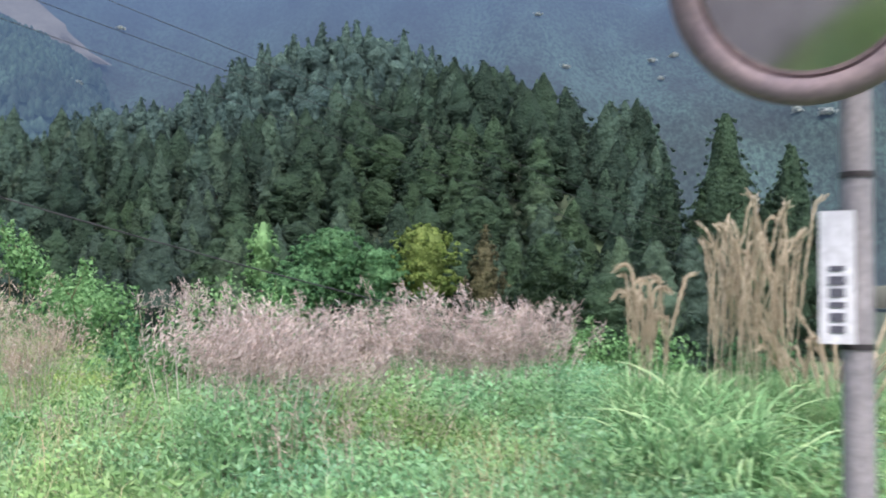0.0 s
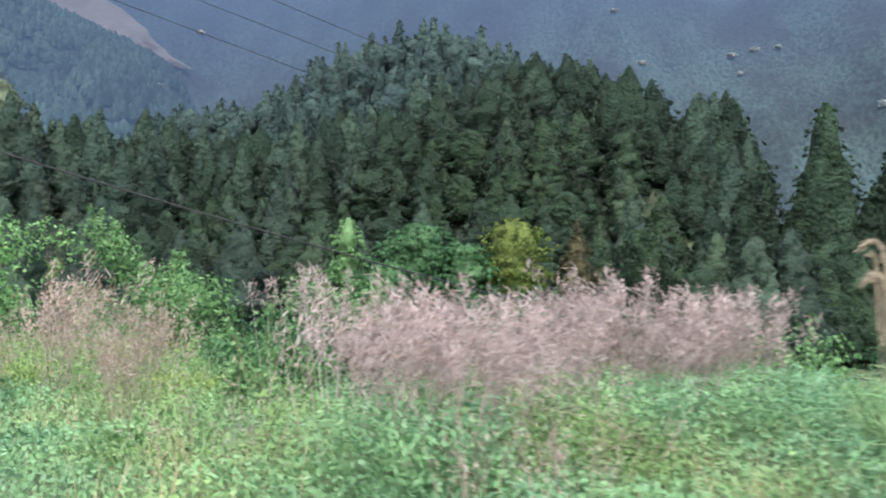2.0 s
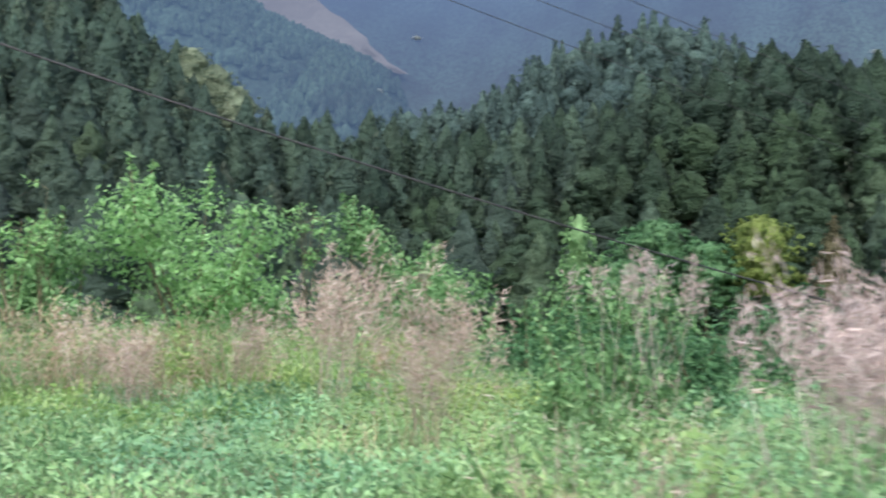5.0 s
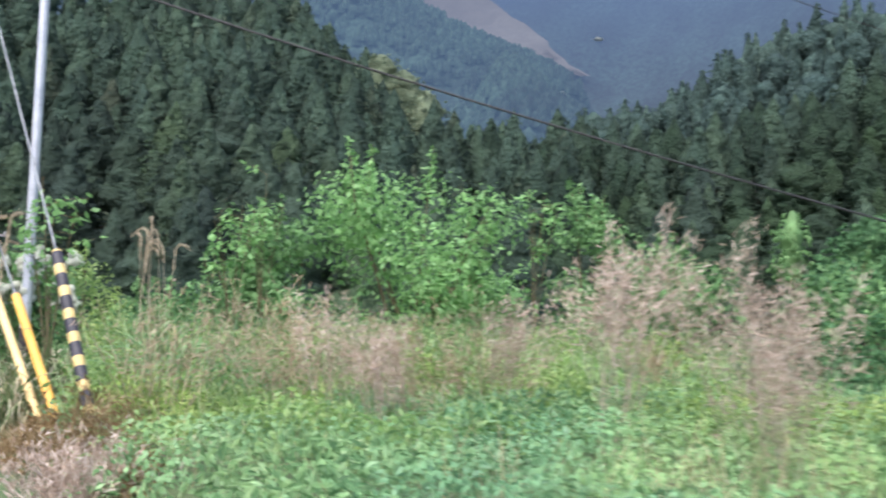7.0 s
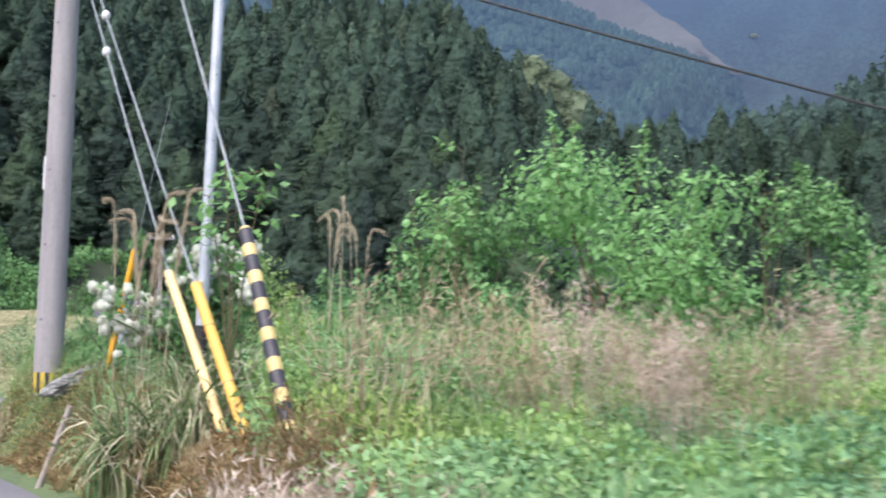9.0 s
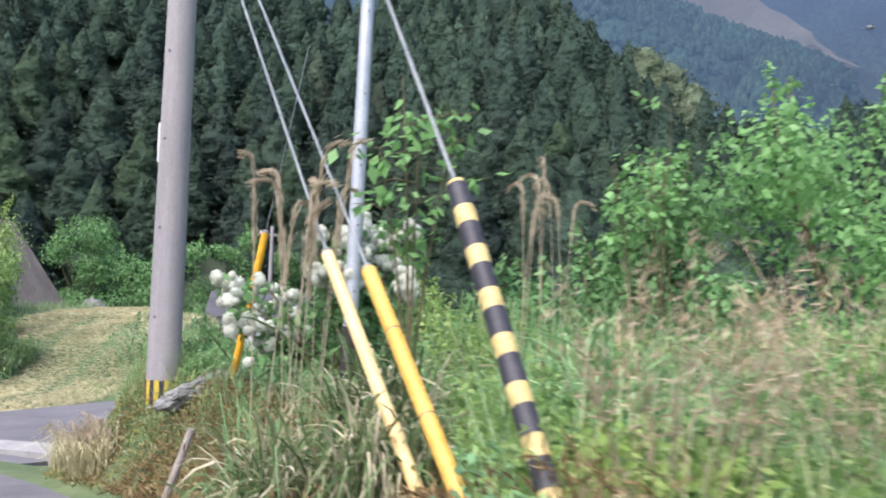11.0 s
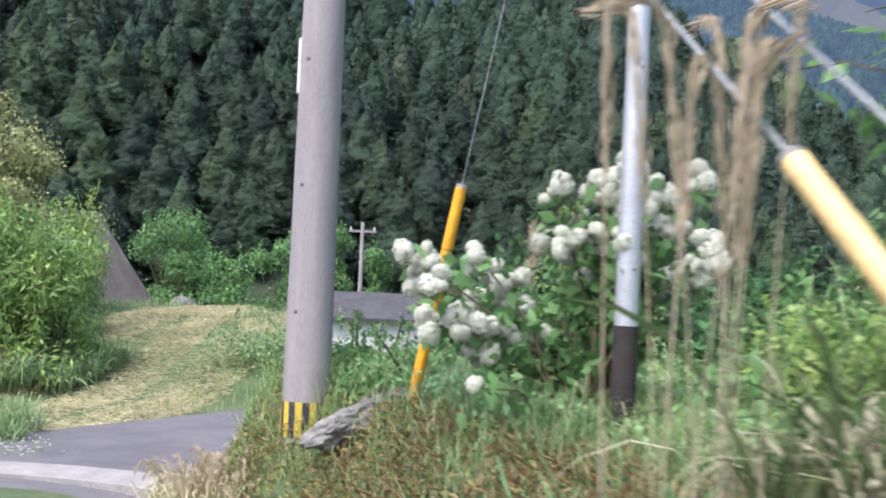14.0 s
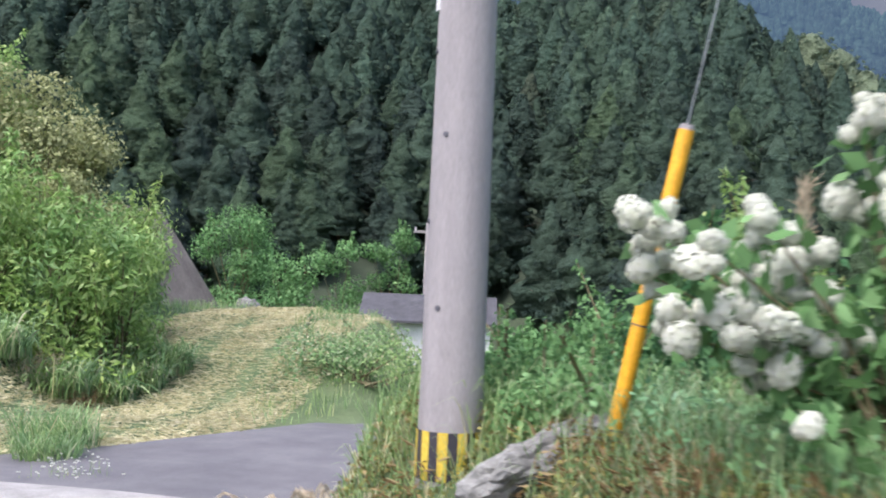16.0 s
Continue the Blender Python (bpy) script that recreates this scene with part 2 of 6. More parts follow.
L_OLIVE = leaf_mat("olive_scrub_leaf", [(0.0, (0.2, 0.225, 0.1)), (0.5, (0.33, 0.36, 0.17)), (1.0, (0.46, 0.48, 0.27))], 1.2, 0.3, 0.4)
L_SCRUB = leaf_mat("bank_scrub_leaf", [(0.0, (0.154, 0.255, 0.077)), (0.5, (0.275, 0.428, 0.135)), (1.0, (0.44, 0.571, 0.252))], 1.0, 0.3, 0.5, hue=0.12)
L_FRESH = leaf_mat("translucent_fresh_leaf", [(0.0, (0.15, 0.3, 0.101)), (0.5, (0.22, 0.43, 0.157)), (1.0, (0.32, 0.54, 0.246))], 2.0, 0.25, 0.5)
L_TUSSOCK = leaf_mat("half_dry_tussock_blade", [(0.0, (0.1, 0.165, 0.065)), (0.5, (0.18, 0.25, 0.11)), (0.66, (0.34, 0.34, 0.2)), (1.0, (0.68, 0.62, 0.47))], 1.8, 0.35, 0.3)
L_STUBBLE = leaf_mat("bleached_broken_straw", [(0.0, (0.34, 0.25, 0.19)), (0.5, (0.52, 0.42, 0.35)), (1.0, (0.72, 0.64, 0.56))], 2.0, 0.3, 0.2, 0.8)
L_HAY = leaf_mat("cut_hay_stalk", [(0.0, (0.37, 0.35, 0.19)), (0.5, (0.56, 0.51, 0.32)), (1.0, (0.72, 0.66, 0.48))], 0.9, 0.3, 0.2, 0.8)
L_MUGWORT = leaf_mat("blue_green_weed_leaf", [(0.0, (0.109, 0.214, 0.09)), (0.6, (0.192, 0.347, 0.154)), (1.0, (0.322, 0.479, 0.254))], 1.0, 0.3, 0.35, hue=0.11)
L_WEED = leaf_mat("pale_weed_leaf", [(0.0, (0.21, 0.37, 0.17)), (0.5, (0.25, 0.44, 0.205)), (0.9, (0.3, 0.49, 0.249)), (1.0, (0.38, 0.55, 0.329))], 1.3, 0.38, 0.4, hue=0.15)
L_GRASS = leaf_mat("grass_blade", [(0.0, (0.14, 0.24, 0.095)), (0.5, (0.235, 0.375, 0.162)), (0.85, (0.35, 0.46, 0.246)), (1.0, (0.52, 0.49, 0.347))], 0.8, 0.3, 0.35, hue=0.11)
L_REED = leaf_mat("blue_green_reed_blade", [(0.0, (0.13, 0.26, 0.111)), (0.6, (0.24, 0.43, 0.196)), (1.0, (0.42, 0.56, 0.297))], 1.5, 0.3, 0.35)
L_TAN = leaf_mat("tan_dead_weed", [(0.0, (0.32, 0.24, 0.16)), (0.5, (0.48, 0.38, 0.27)), (1.0, (0.62, 0.53, 0.4))], 2.5, 0.35, 0.3, 0.7)
L_STRAW = leaf_mat("dry_straw", [(0.0, (0.26, 0.2, 0.12)), (0.5, (0.44, 0.36, 0.22)), (1.0, (0.6, 0.52, 0.34))], 1.5, 0.3, 0.3, 0.7)
L_PINK = leaf_mat("pinkish_dead_stems", [(0.0, (0.327, 0.248, 0.219)), (0.5, (0.507, 0.416, 0.383)), (1.0, (0.654, 0.567, 0.533))], 2.5, 0.35, 0.3, 0.7)
L_PLUME = leaf_mat("tan_plume", [(0.0, (0.37, 0.3, 0.21)), (0.5, (0.53, 0.45, 0.34)), (1.0, (0.7, 0.62, 0.49))], 2.0, 0.25, 0.35, 0.7)
L_RUSSET = leaf_mat("withered_russet_litter", [(0.0, (0.14, 0.09, 0.045)), (0.5, (0.25, 0.17, 0.085)), (1.0, (0.4, 0.31, 0.18))], 2.0, 0.3, 0.25, 0.8)
L_MOSS = leaf_mat("olive_russet_moss", [(0.0, (0.12, 0.1, 0.035)), (0.35, (0.2, 0.2, 0.07)), (0.65, (0.28, 0.3, 0.1)), (0.9, (0.3, 0.2, 0.1)), (1.0, (0.42, 0.33, 0.18))], 1.6, 0.35, 0.25, 0.85)
L_PETAL = leaf_mat("white_petal", [(0.0, (0.626, 0.653, 0.552)), (0.5, (0.699, 0.718, 0.644)), (1.0, (0.754, 0.754, 0.718))], 3.0, 0.08, 0.45, 0.7)
L_BLOSSOM = leaf_mat("pale_blossom_crown", [(0.0, (0.25, 0.3, 0.29)), (1.0, (0.5, 0.53, 0.52))], 0.05, 0.3, 0.5)


# ---------------- mesh helpers ----------------
def np_mesh(name, chunks, mat, smooth=False):
    """One mesh from chunks of (verts, faces); every chunk's faces have one number of corners."""
    V, starts, totals, loops, base, at = [], [], [], [], 0, 0
    for v, f in chunks:
        v, f = np.asarray(v, dtype=np.float32).reshape(-1, 3), np.asarray(f, dtype=np.int64)
        if len(f) == 0:
            continue
        V.append(v)
        k = f.shape[1]
        loops.append((f + base).ravel())
        starts.append(at + np.arange(len(f)) * k)
        totals.append(np.full(len(f), k))
        base += len(v)
        at += f.size
    V, loops, starts = np.concatenate(V), np.concatenate(loops), np.concatenate(starts)
    me = bpy.data.meshes.new(name)
    me.vertices.add(len(V))
    me.vertices.foreach_set("co", V.ravel())
    me.loops.add(len(loops))
    me.loops.foreach_set("vertex_index", loops.astype(np.int32))
    me.polygons.add(len(starts))
    me.polygons.foreach_set("loop_start", starts.astype(np.int32))
    me.polygons.foreach_set("use_smooth", np.full(len(starts), smooth))
    me.update(calc_edges=True)
    me.validate()
    me.materials.append(mat)
    return me


def bm_mesh(name, bm, mat, smooth=False):
    me = bpy.data.meshes.new(name)
    for f in bm.faces:
        f.smooth = smooth
    bm.to_mesh(me)
    bm.free()
    me.materials.append(mat)
    return me


def part(name, data, parent, label="", m=None):
    ob = new(name, data)
    ob.parent = parent
    if m is not None:
        ob.matrix_basis = m
    return tagged(ob, label)


def thing(name, label, category, m=None, group="", kind="", data=None):
    ob = new(name, data)
    if m is not None:
        ob.matrix_basis = m
    return tagged(ob, label, category, group, kind)


def unit(v):
    return v / np.maximum(np.linalg.norm(v, axis=-1, keepdims=True), 1e-9)


def blades(rng, p, height, width, lean, bend=0.5):
    """Bent grass blades: four-segment ribbons that taper to a point."""
    n = len(p)
    a = rng.uniform(0, 2 * math.pi, n)
    out = np.stack([np.cos(a), np.sin(a), np.zeros(n)], 1)
    side = np.stack([-np.sin(a), np.cos(a), np.zeros(n)], 1) * (np.broadcast_to(width, n) * 0.5)[:, None]
    ln = (np.broadcast_to(lean, n) * rng.uniform(0.3, 1.3, n))[:, None]
    h = np.broadcast_to(height, n)[:, None]
    up = np.array([0, 0, 1.0])
    q1 = p + up * h * 0.42 + out * h * ln * 0.2
    q2 = p + up * h * 0.8 + out * h * ln * 0.6
    q3 = p + up * h * (1.0 - bend * ln * 0.5) + out * h * ln * 1.15
    V = np.stack([p - side, p + side, q1 + side * 0.9, q1 - side * 0.9, q2 + side * 0.6, q2 - side * 0.6, q3], 1).reshape(-1, 3)
    b = np.arange(n)[:, None] * 7
    return [(V, np.concatenate([b + [0, 1, 2], b + [0, 2, 3], b + [3, 2, 4], b + [3, 4, 5], b + [5, 4, 6]]))]


def arching_blades(rng, p, length, width, reach):
    """Long grass blades that rise, arch over and hang at the tip: ribbons of six segments."""
    n, m = len(p), 7
    a = rng.uniform(0, 2 * math.pi, n)
    out = np.stack([np.cos(a), np.sin(a), np.zeros(n)], 1)[:, None]
    twist = a + rng.normal(math.pi / 2, 0.5, n)
    side = np.stack([np.cos(twist), np.sin(twist), rng.normal(0, 0.3, n)], 1)[:, None]
    t = np.linspace(0, 1, m)[None, :, None]
    L = np.broadcast_to(length, n)[:, None, None]
    rch = reach * rng.uniform(0.25, 1.25, n)[:, None, None]
    droop = (0.85 + 0.8 * rng.uniform(0, 1, n))[:, None, None]
    line = p[:, None] + out * L * rch * t ** 1.5 + np.array([0, 0, 1.0]) * L * (1.75 * t - droop * t ** 2)
    half = side * np.broadcast_to(width, n)[:, None, None] * 0.5 * (0.55 + 1.8 * t) * (1.0 - t ** 3)
    V = np.stack([line - half, line + half], 2).reshape(-1, 3)
    b = (np.arange(n)[:, None] * m * 2 + np.arange(m - 1)[None, :] * 2).ravel()[:, None]
    return [(V, b + [0, 1, 3, 2])]


def leaves(rng, p, d, size, ratio=0.5, fold=0.25):
    """Folded leaves of four corners at the points p, pointing along d."""
    n = len(p)
    d = unit(d)
    s = unit(np.cross(d, rng.normal(size=(n, 3))))
    nrm = np.cross(d, s)
    z = np.broadcast_to(size, n)[:, None]
    mid = p + d * z * 0.45
    V = np.stack([p, mid + s * z * ratio * 0.5 + nrm * z * fold * 0.5, p + d * z, mid - s * z * ratio * 0.5 + nrm * z * fold * 0.5], 1).reshape(-1, 3)
    b = np.arange(n)[:, None] * 4
    return [(V, np.concatenate([b + [0, 1, 2], b + [0, 2, 3]]))]


def facing_leaves(rng, p, out, size, ratio=0.6, loose=0.45):
    """Leaves whose blades look along out, like a shrub's outer leaves."""
    n = len(p)
    out = unit(out + rng.normal(size=(n, 3)) * loose)
    d = unit(np.cross(out, rng.normal(size=(n, 3))) - np.array([0, 0, 0.35]))
    s = np.cross(d, out)
    z = np.broadcast_to(size, n)[:, None]
    mid = p + d * z * 0.42
    V = np.stack([p, mid + s * z * ratio * 0.5 - out * z * 0.08, p + d * z - out * z * 0.15, mid - s * z * ratio * 0.5 - out * z * 0.08], 1).reshape(-1, 3)
    b = np.arange(n)[:, None] * 4
    return [(V, np.concatenate([b + [0, 1, 2], b + [0, 2, 3]]))]


def sprays(rng, p, out, size, sides=3, droop=0.4):
    """Boughs: ragged shallow umbrellas that droop at the edge, one at each point, opening along out."""
    n = len(p)
    out = unit(out + rng.normal(size=(n, 3)) * 0.22)
    s = unit(np.cross(out, rng.normal(size=(n, 3))))
    d = np.cross(out, s)
    z = np.broadcast_to(size, n)[:, None]
    V = [p + out * z * 0.35]
    for k in range(sides):
        a = (k + rng.uniform(-0.35, 0.35, (n, 1))) * 2 * math.pi / sides
        r = z * rng.uniform(0.5, 1.15, (n, 1))
        V.append(p + (s * np.cos(a) + d * np.sin(a)) * r - out * r * droop * rng.uniform(0.4, 1.3, (n, 1)))
    V = np.stack(V, 1).reshape(-1, 3)
    b = np.arange(n)[:, None] * (sides + 1)
    return [(V, np.concatenate([b + [0, k + 1, (k + 1) % sides + 1] for k in range(sides)]))]


def tube(points, radii, sides=8, caps=True):
    """A tube along points with its own radius at each; returns one chunk."""
    P = np.asarray(points, float)
    n = len(P)
    R = np.broadcast_to(radii, n)
    T = unit(np.gradient(P, axis=0))
    ref = np.array([1.0, 0, 0]) if abs(T[0][0]) < 0.8 else np.array([0, 1.0, 0])
    A = unit(ref - T * (T @ ref)[:, None])
    B = np.cross(T, A)
    ang = np.arange(sides) / sides * 2 * math.pi
    V = (P[:, None] + R[:, None, None] * (A[:, None] * np.cos(ang)[None, :, None] + B[:, None] * np.sin(ang)[None, :, None])).reshape(-1, 3)
    F = []
    for i in range(n - 1):
        for j in range(sides):
            k = (j + 1) % sides
            F.append((i * sides + j, i * sides + k, (i + 1) * sides + k, (i + 1) * sides + j))
    if caps:
        V = np.concatenate([V, P[:1], P[-1:]])
        c0, c1 = n * sides, n * sides + 1
        for j in range(sides):
            k = (j + 1) % sides
            F += [(c0, k, j, j), (c1, (n - 1) * sides + j, (n - 1) * sides + k, (n - 1) * sides + k)]
        quads = [f for f in F if f[2] != f[3]]
        tris = [f[:3] for f in F if f[2] == f[3]]
        return [(V, np.array(quads)), (V, np.array(tris))]
    return [(V, np.array(F))]


# ---------------- the lie of the land ----------------
ROAD = [(-1.6, -14, 1.15), (-0.7, -5, 0.55), (-0.2, 0, 0.25), (0.5, 2.25, 0.13), (0.8, 5.46, 0.0), (0.4, 8.5, -0.2), (-0.5, 11.9, -0.36), (-1.3, 14, -0.48),
        (-2.3, 16.3, -0.63), (-3.9, 19.4, -0.88), (-6.2, 22.2, -1.15), (-9.6, 23.8, -1.42), (-16, 24.8, -1.8), (-40, 26, -3.0)]
RD = np.array(ROAD, float)


def smooth(a, b, v):
    t = np.clip((v - a) / (b - a), 0, 1)
    return t * t * (3 - 2 * t)


def road_at(x, y):
    """Distance to the road's middle line and the height of the road there."""
    best, hz = np.full(np.shape(x), 1e9), np.zeros(np.shape(x))
    for a, b in zip(RD[:-1], RD[1:]):
        d = b[:2] - a[:2]
        t = np.clip(((x - a[0]) * d[0] + (y - a[1]) * d[1]) / (d @ d), 0, 1)
        r = np.hypot(x - a[0] - t * d[0], y - a[1] - t * d[1])
        near = r < best
        best, hz = np.where(near, r, best), np.where(near, a[2] + t * (b[2] - a[2]), hz)
    return best, hz


def left_of_road(x, y):
    """1 on the near (left) side of the road's middle line, else 0."""
    best, left = np.full(np.shape(x), 1e9), np.zeros(np.shape(x))
    for a, b in zip(RD[:-1], RD[1:]):
        d = b[:2] - a[:2]
        t = np.clip(((x - a[0]) * d[0] + (y - a[1]) * d[1]) / (d @ d), 0, 1)
        r = np.hypot(x - a[0] - t * d[0], y - a[1] - t * d[1])
        near = r < best
        best, left = np.where(near, r, best), np.where(near, (d[0] * (y - a[1]) - d[1] * (x - a[0]) > 0) * 1.0, left)
    return left


def wave(x, y, s):
    return np.sin(x * s + 1.3) * np.cos(y * s * 1.17 + 0.4) + 0.5 * np.sin(x * s * 2.3 - y * s * 1.9 + 2.0)


def ground_z(x, y):
    x, y = np.asarray(x, float), np.asarray(y, float)
    r = np.hypot(x, y - 8)
    az = np.degrees(np.arctan2(x, y - 8))
    # the weedy bench beside the road, then the valley
    z = 0.04 + 0.03 * wave(x, y, 1.1) 
    z = z - 3.4 * smooth(15.5, 34, r) * smooth(-6, 10, az)
    # the side road's dip, the mown slope behind it and the bank on its far side
    left = smooth(-2.55, -3.5, x - 0.12 * (y - 26))
    crest = 47 - 6.5 * smooth(-10.0, -7.0, x)
    dip = -1.35 + 1.4 * smooth(29.5, 40, y) - 2.6 * smooth(crest, crest + 13, y)
    z = z * (1 - left) + (dip - 0.05 + 0.04 * wave(x, y, 1.7)) * left
    side = smooth(22.4, 25, y) * smooth(-0.6, -2.4, x - 0.32 * (y - 26)) * smooth(36, 31, y)
    z = z * (1 - side) + np.minimum(z, -1.38) * side
    bank = smooth(-8.4, -13.0, x + 0.28 * (y - 29)) * smooth(27.0, 30.5, y + 0.25 * (x + 10)) * smooth(64, 50, y)
    z = z + bank * (3.0 + 0.25 * wave(x, y, 0.6))
    # the gully in front of the shed
    z = z - 1.5 * smooth(-6.2, -4.8, x + 0.12 * (y - 40)) * smooth(31, 37, y) * smooth(72, 60, y) * smooth(3, -1, x)
    # wooded hills: one to the left of a gap, one to its right
    lh = (1 - 0.8 * smooth(138, 185, r)) * np.interp(az, [7, 11.3, 13.3, 14.7, 18], [1.0, 0.78, 0.61, 0.4, 0.0]) * smooth(40, 58, r) * (np.clip(r - 50 - 14 * smooth(2, -5, az), 0, 200) * (0.44 + 0.16 * smooth(6, -20, az)))
    rh_top = 18.4 + 3.0 * smooth(27, 38, az) + 8.4 * np.exp(-((az - 45.0) / np.where(az > 45, 9.0, 6.0)) ** 2) + 0.8 * wave(x, y, 0.12)
    rh = smooth(12, 19, az) * smooth(64, 56, az) * smooth(80, 128, r) * rh_top * (1 - 0.75 * smooth(138, 190, r))
    rear = np.interp(az, [18, 23.9, 27.4, 30.8, 34.1, 37, 39.7, 44, 50, 58], [16, 36, 40, 46, 54, 59, 57.5, 50, 36, 0]) + 1.0 * wave(x, y, 0.06)
    rr = smooth(150, 250, r) * rear
    z = z + lh + rh + rr
    d, hz = road_at(x, y)
    near = left_of_road(x, y)
    z = np.where(near > 0.5, hz - 0.04 + smooth(4.7, 7.5, d) * (2.9 + 0.25 * wave(x, y, 0.9)) * smooth(60, 20, r), z)
    w = np.where(near > 0.5, smooth(5.0, 4.4, d), smooth(1.8 + 0.8 * smooth(15.2, 17.6, y), 1.2 + 0.3 * smooth(15.2, 17.6, y), d))
    return z * (1 - w) + (hz - 0.04) * w


# ground: one sheet, fine by the road and coarse towards the horizon
def ground_sheet():
    ax = np.concatenate([-np.geomspace(3000, 46, 26), np.arange(-45, -16, 1.5), np.arange(-16, 18, 0.35), np.arange(18, 60, 1.5), np.geomspace(61, 3000, 34)])
    ay = np.concatenate([-np.geomspace(3000, 20, 20), np.arange(-19, -4, 1.5), np.arange(-4, 36, 0.35), np.arange(36, 130, 2.0), np.geomspace(132, 3000, 30)])
    X, Y = np.meshgrid(ax, ay)
    Z = ground_z(X, Y)
    nx, ny = len(ax), len(ay)
    i = (np.arange(ny - 1)[:, None] * nx + np.arange(nx - 1)[None, :]).ravel()
    return [(np.stack([X, Y, Z], -1).reshape(-1, 3), np.stack([i, i + 1, i + nx + 1, i + nx], 1))]


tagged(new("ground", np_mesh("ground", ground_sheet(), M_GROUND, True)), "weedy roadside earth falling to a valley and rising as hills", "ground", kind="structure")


def ribbon(points, width_l, width_r, lift, steps=6, thick=0.06):
    """A paved strip with real edges along a line of (x, y, z)."""
    P = np.array(points, float)
    t = np.arange(len(P))
    tt = np.linspace(0, len(P) - 1, (len(P) - 1) * steps + 1)
    Q = np.stack([np.interp(tt, t, P[:, k]) for k in range(3)], 1)
    for _ in range(steps):
        Q[1:-1] = (Q[:-2] + 2 * Q[1:-1] + Q[2:]) / 4
    D = unit(np.gradient(Q[:, :2], axis=0))
    N = np.stack([D[:, 1], -D[:, 0]], 1)
    rows = []
    for off, dz in ((-width_l, -thick), (-width_l, 0), (0, 0.02), (width_r, 0), (width_r, -thick)):
        rows.append(np.concatenate([Q[:, :2] + N * off, (Q[:, 2] + lift + dz)[:, None]], 1))
    V = np.stack(rows, 1).reshape(-1, 3)
    F = [(i * 5 + k, i * 5 + k + 1, i * 5 + k + 6, i * 5 + k + 5) for i in range(len(Q) - 1) for k in range(4)]
    return [(V, np.array(F))]


tagged(new("road", np_mesh("road", ribbon(ROAD, 4.2, 1.2, 0.02), M_ASPHALT)), "worn grey asphalt road curving downhill", "road", kind="structure")
SIDE_ROAD = [(-8.2, 24.6, -1.36), (-6.3, 26.4, -1.36), (-4.4, 29.6, -1.36), (-2.6, 34, -1.5), (0.5, 42, -2.0)]
tagged(new("side_road", np_mesh("side_road", ribbon(SIDE_ROAD, 1.9, 2.7, 0.03), M_ASPHALT)), "narrow grey asphalt side road branching off", "road", kind="structure")
GUTTER = [(-3.6, 23.9, -1.23), (-4.7, 24.75, -1.27), (-6, 25.2, -1.3), (-8.2, 25.4, -1.33), (-12, 26.3, -1.5), (-20, 27, -2.0)]
tagged(new("gutter", np_mesh("gutter", ribbon(GUTTER, 0.35, 0.35, 0.02, thick=0.2), M_GUTTER)), "pale concrete gutter cover along the road edge", "gutter", kind="structure")


# ---------------- far mountains ----------------
def ridge_sheet(az0, az1, r0, r1, top, base, seed, rough):
    """A far slope between two bearings, rising from r0 to r1; top(az) is its height."""
    na, nr = 150, 60
    az = np.linspace(az0, az1, na)
    k = np.linspace(0, 1, nr)
    A, K = np.meshgrid(az, k)
    R = r0 + (r1 - r0) * K
    X, Y = R * np.sin(np.radians(A)), 8 + R * np.cos(np.radians(A))
    Z = base + (top(A) - base) * smooth(0, 1, K) ** 0.8
    for s, g in ((0.006, 1.0), (0.013, 0.6), (0.031, 0.3), (0.08, 0.14)):
        Z = Z + rough * g * wave(X + seed * 37, Y - seed * 11, s) * (0.25 + 0.75 * K)
    i = (np.arange(nr - 1)[:, None] * na + np.arange(na - 1)[None, :]).ravel()
    return [(np.stack([X, Y, Z], -1).reshape(-1, 3), np.stack([i, i + 1, i + na + 1, i + na], 1))]


# blue haze, mixed into the backdrop materials as their own glow
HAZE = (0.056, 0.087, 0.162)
D_FAR = distant_mat("hazed_mountain_forest", (0.004, 0.013, 0.014), (0.026, 0.052, 0.047), HAZE, (0.34, 0.97, 200, 600), 0.2)
D_MID = distant_mat("hazed_slope_forest", (0.008, 0.024, 0.018), (0.05, 0.095, 0.07), (0.04, 0.066, 0.115), (0.6, 0.8, 0, 220), 0.4)
D_SCAR = distant_mat("hazed_bare_clearing", (0.12, 0.12, 0.12), (0.18, 0.18, 0.175), (0.078, 0.09, 0.13), (0.72, 0.92, 200, 560), 0.05)
FAR = ridge_sheet(-40, 85, 900, 2300, lambda a: 900 + 60 * np.sin(a * 0.2), 30, 3, 45)
SPUR = ridge_sheet(-12, 30, 430, 660, lambda a: np.interp(a, [8, 14.4, 16.7, 18.9, 21.7, 23.1, 24.4, 26.0], [221, 190, 176, 165, 152, 141, 112, 16]), 0, 1, 3)


KNOLL = ridge_sheet(12, 27, 330, 480, lambda a: (84 + 28 * np.exp(-((a - 19.4) / np.where(a > 19.4, 2.8, 1.5)) ** 2)) * smooth(26.0, 23.6, a) * smooth(13.5, 16.5, a), 0, 5, 3)


def backdrop(name, sheet, mat):
    """A far sheet with axes of its own, turned to face the valley."""
    c, s = math.cos(radians(40)), math.sin(radians(40))
    ob = new(name, np_mesh(name, [(v @ np.array([[c, s, 0], [-s, c, 0], [0, 0, 1]]), f) for v, f in sheet], mat, True))
    ob.rotation_euler = (0, 0, radians(-40))
    return ob


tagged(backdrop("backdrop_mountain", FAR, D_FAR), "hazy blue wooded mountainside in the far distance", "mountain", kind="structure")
tagged(backdrop("backdrop_spur", SPUR, D_MID), "hazy blue-green wooded mountain spur", "mountain", kind="structure")
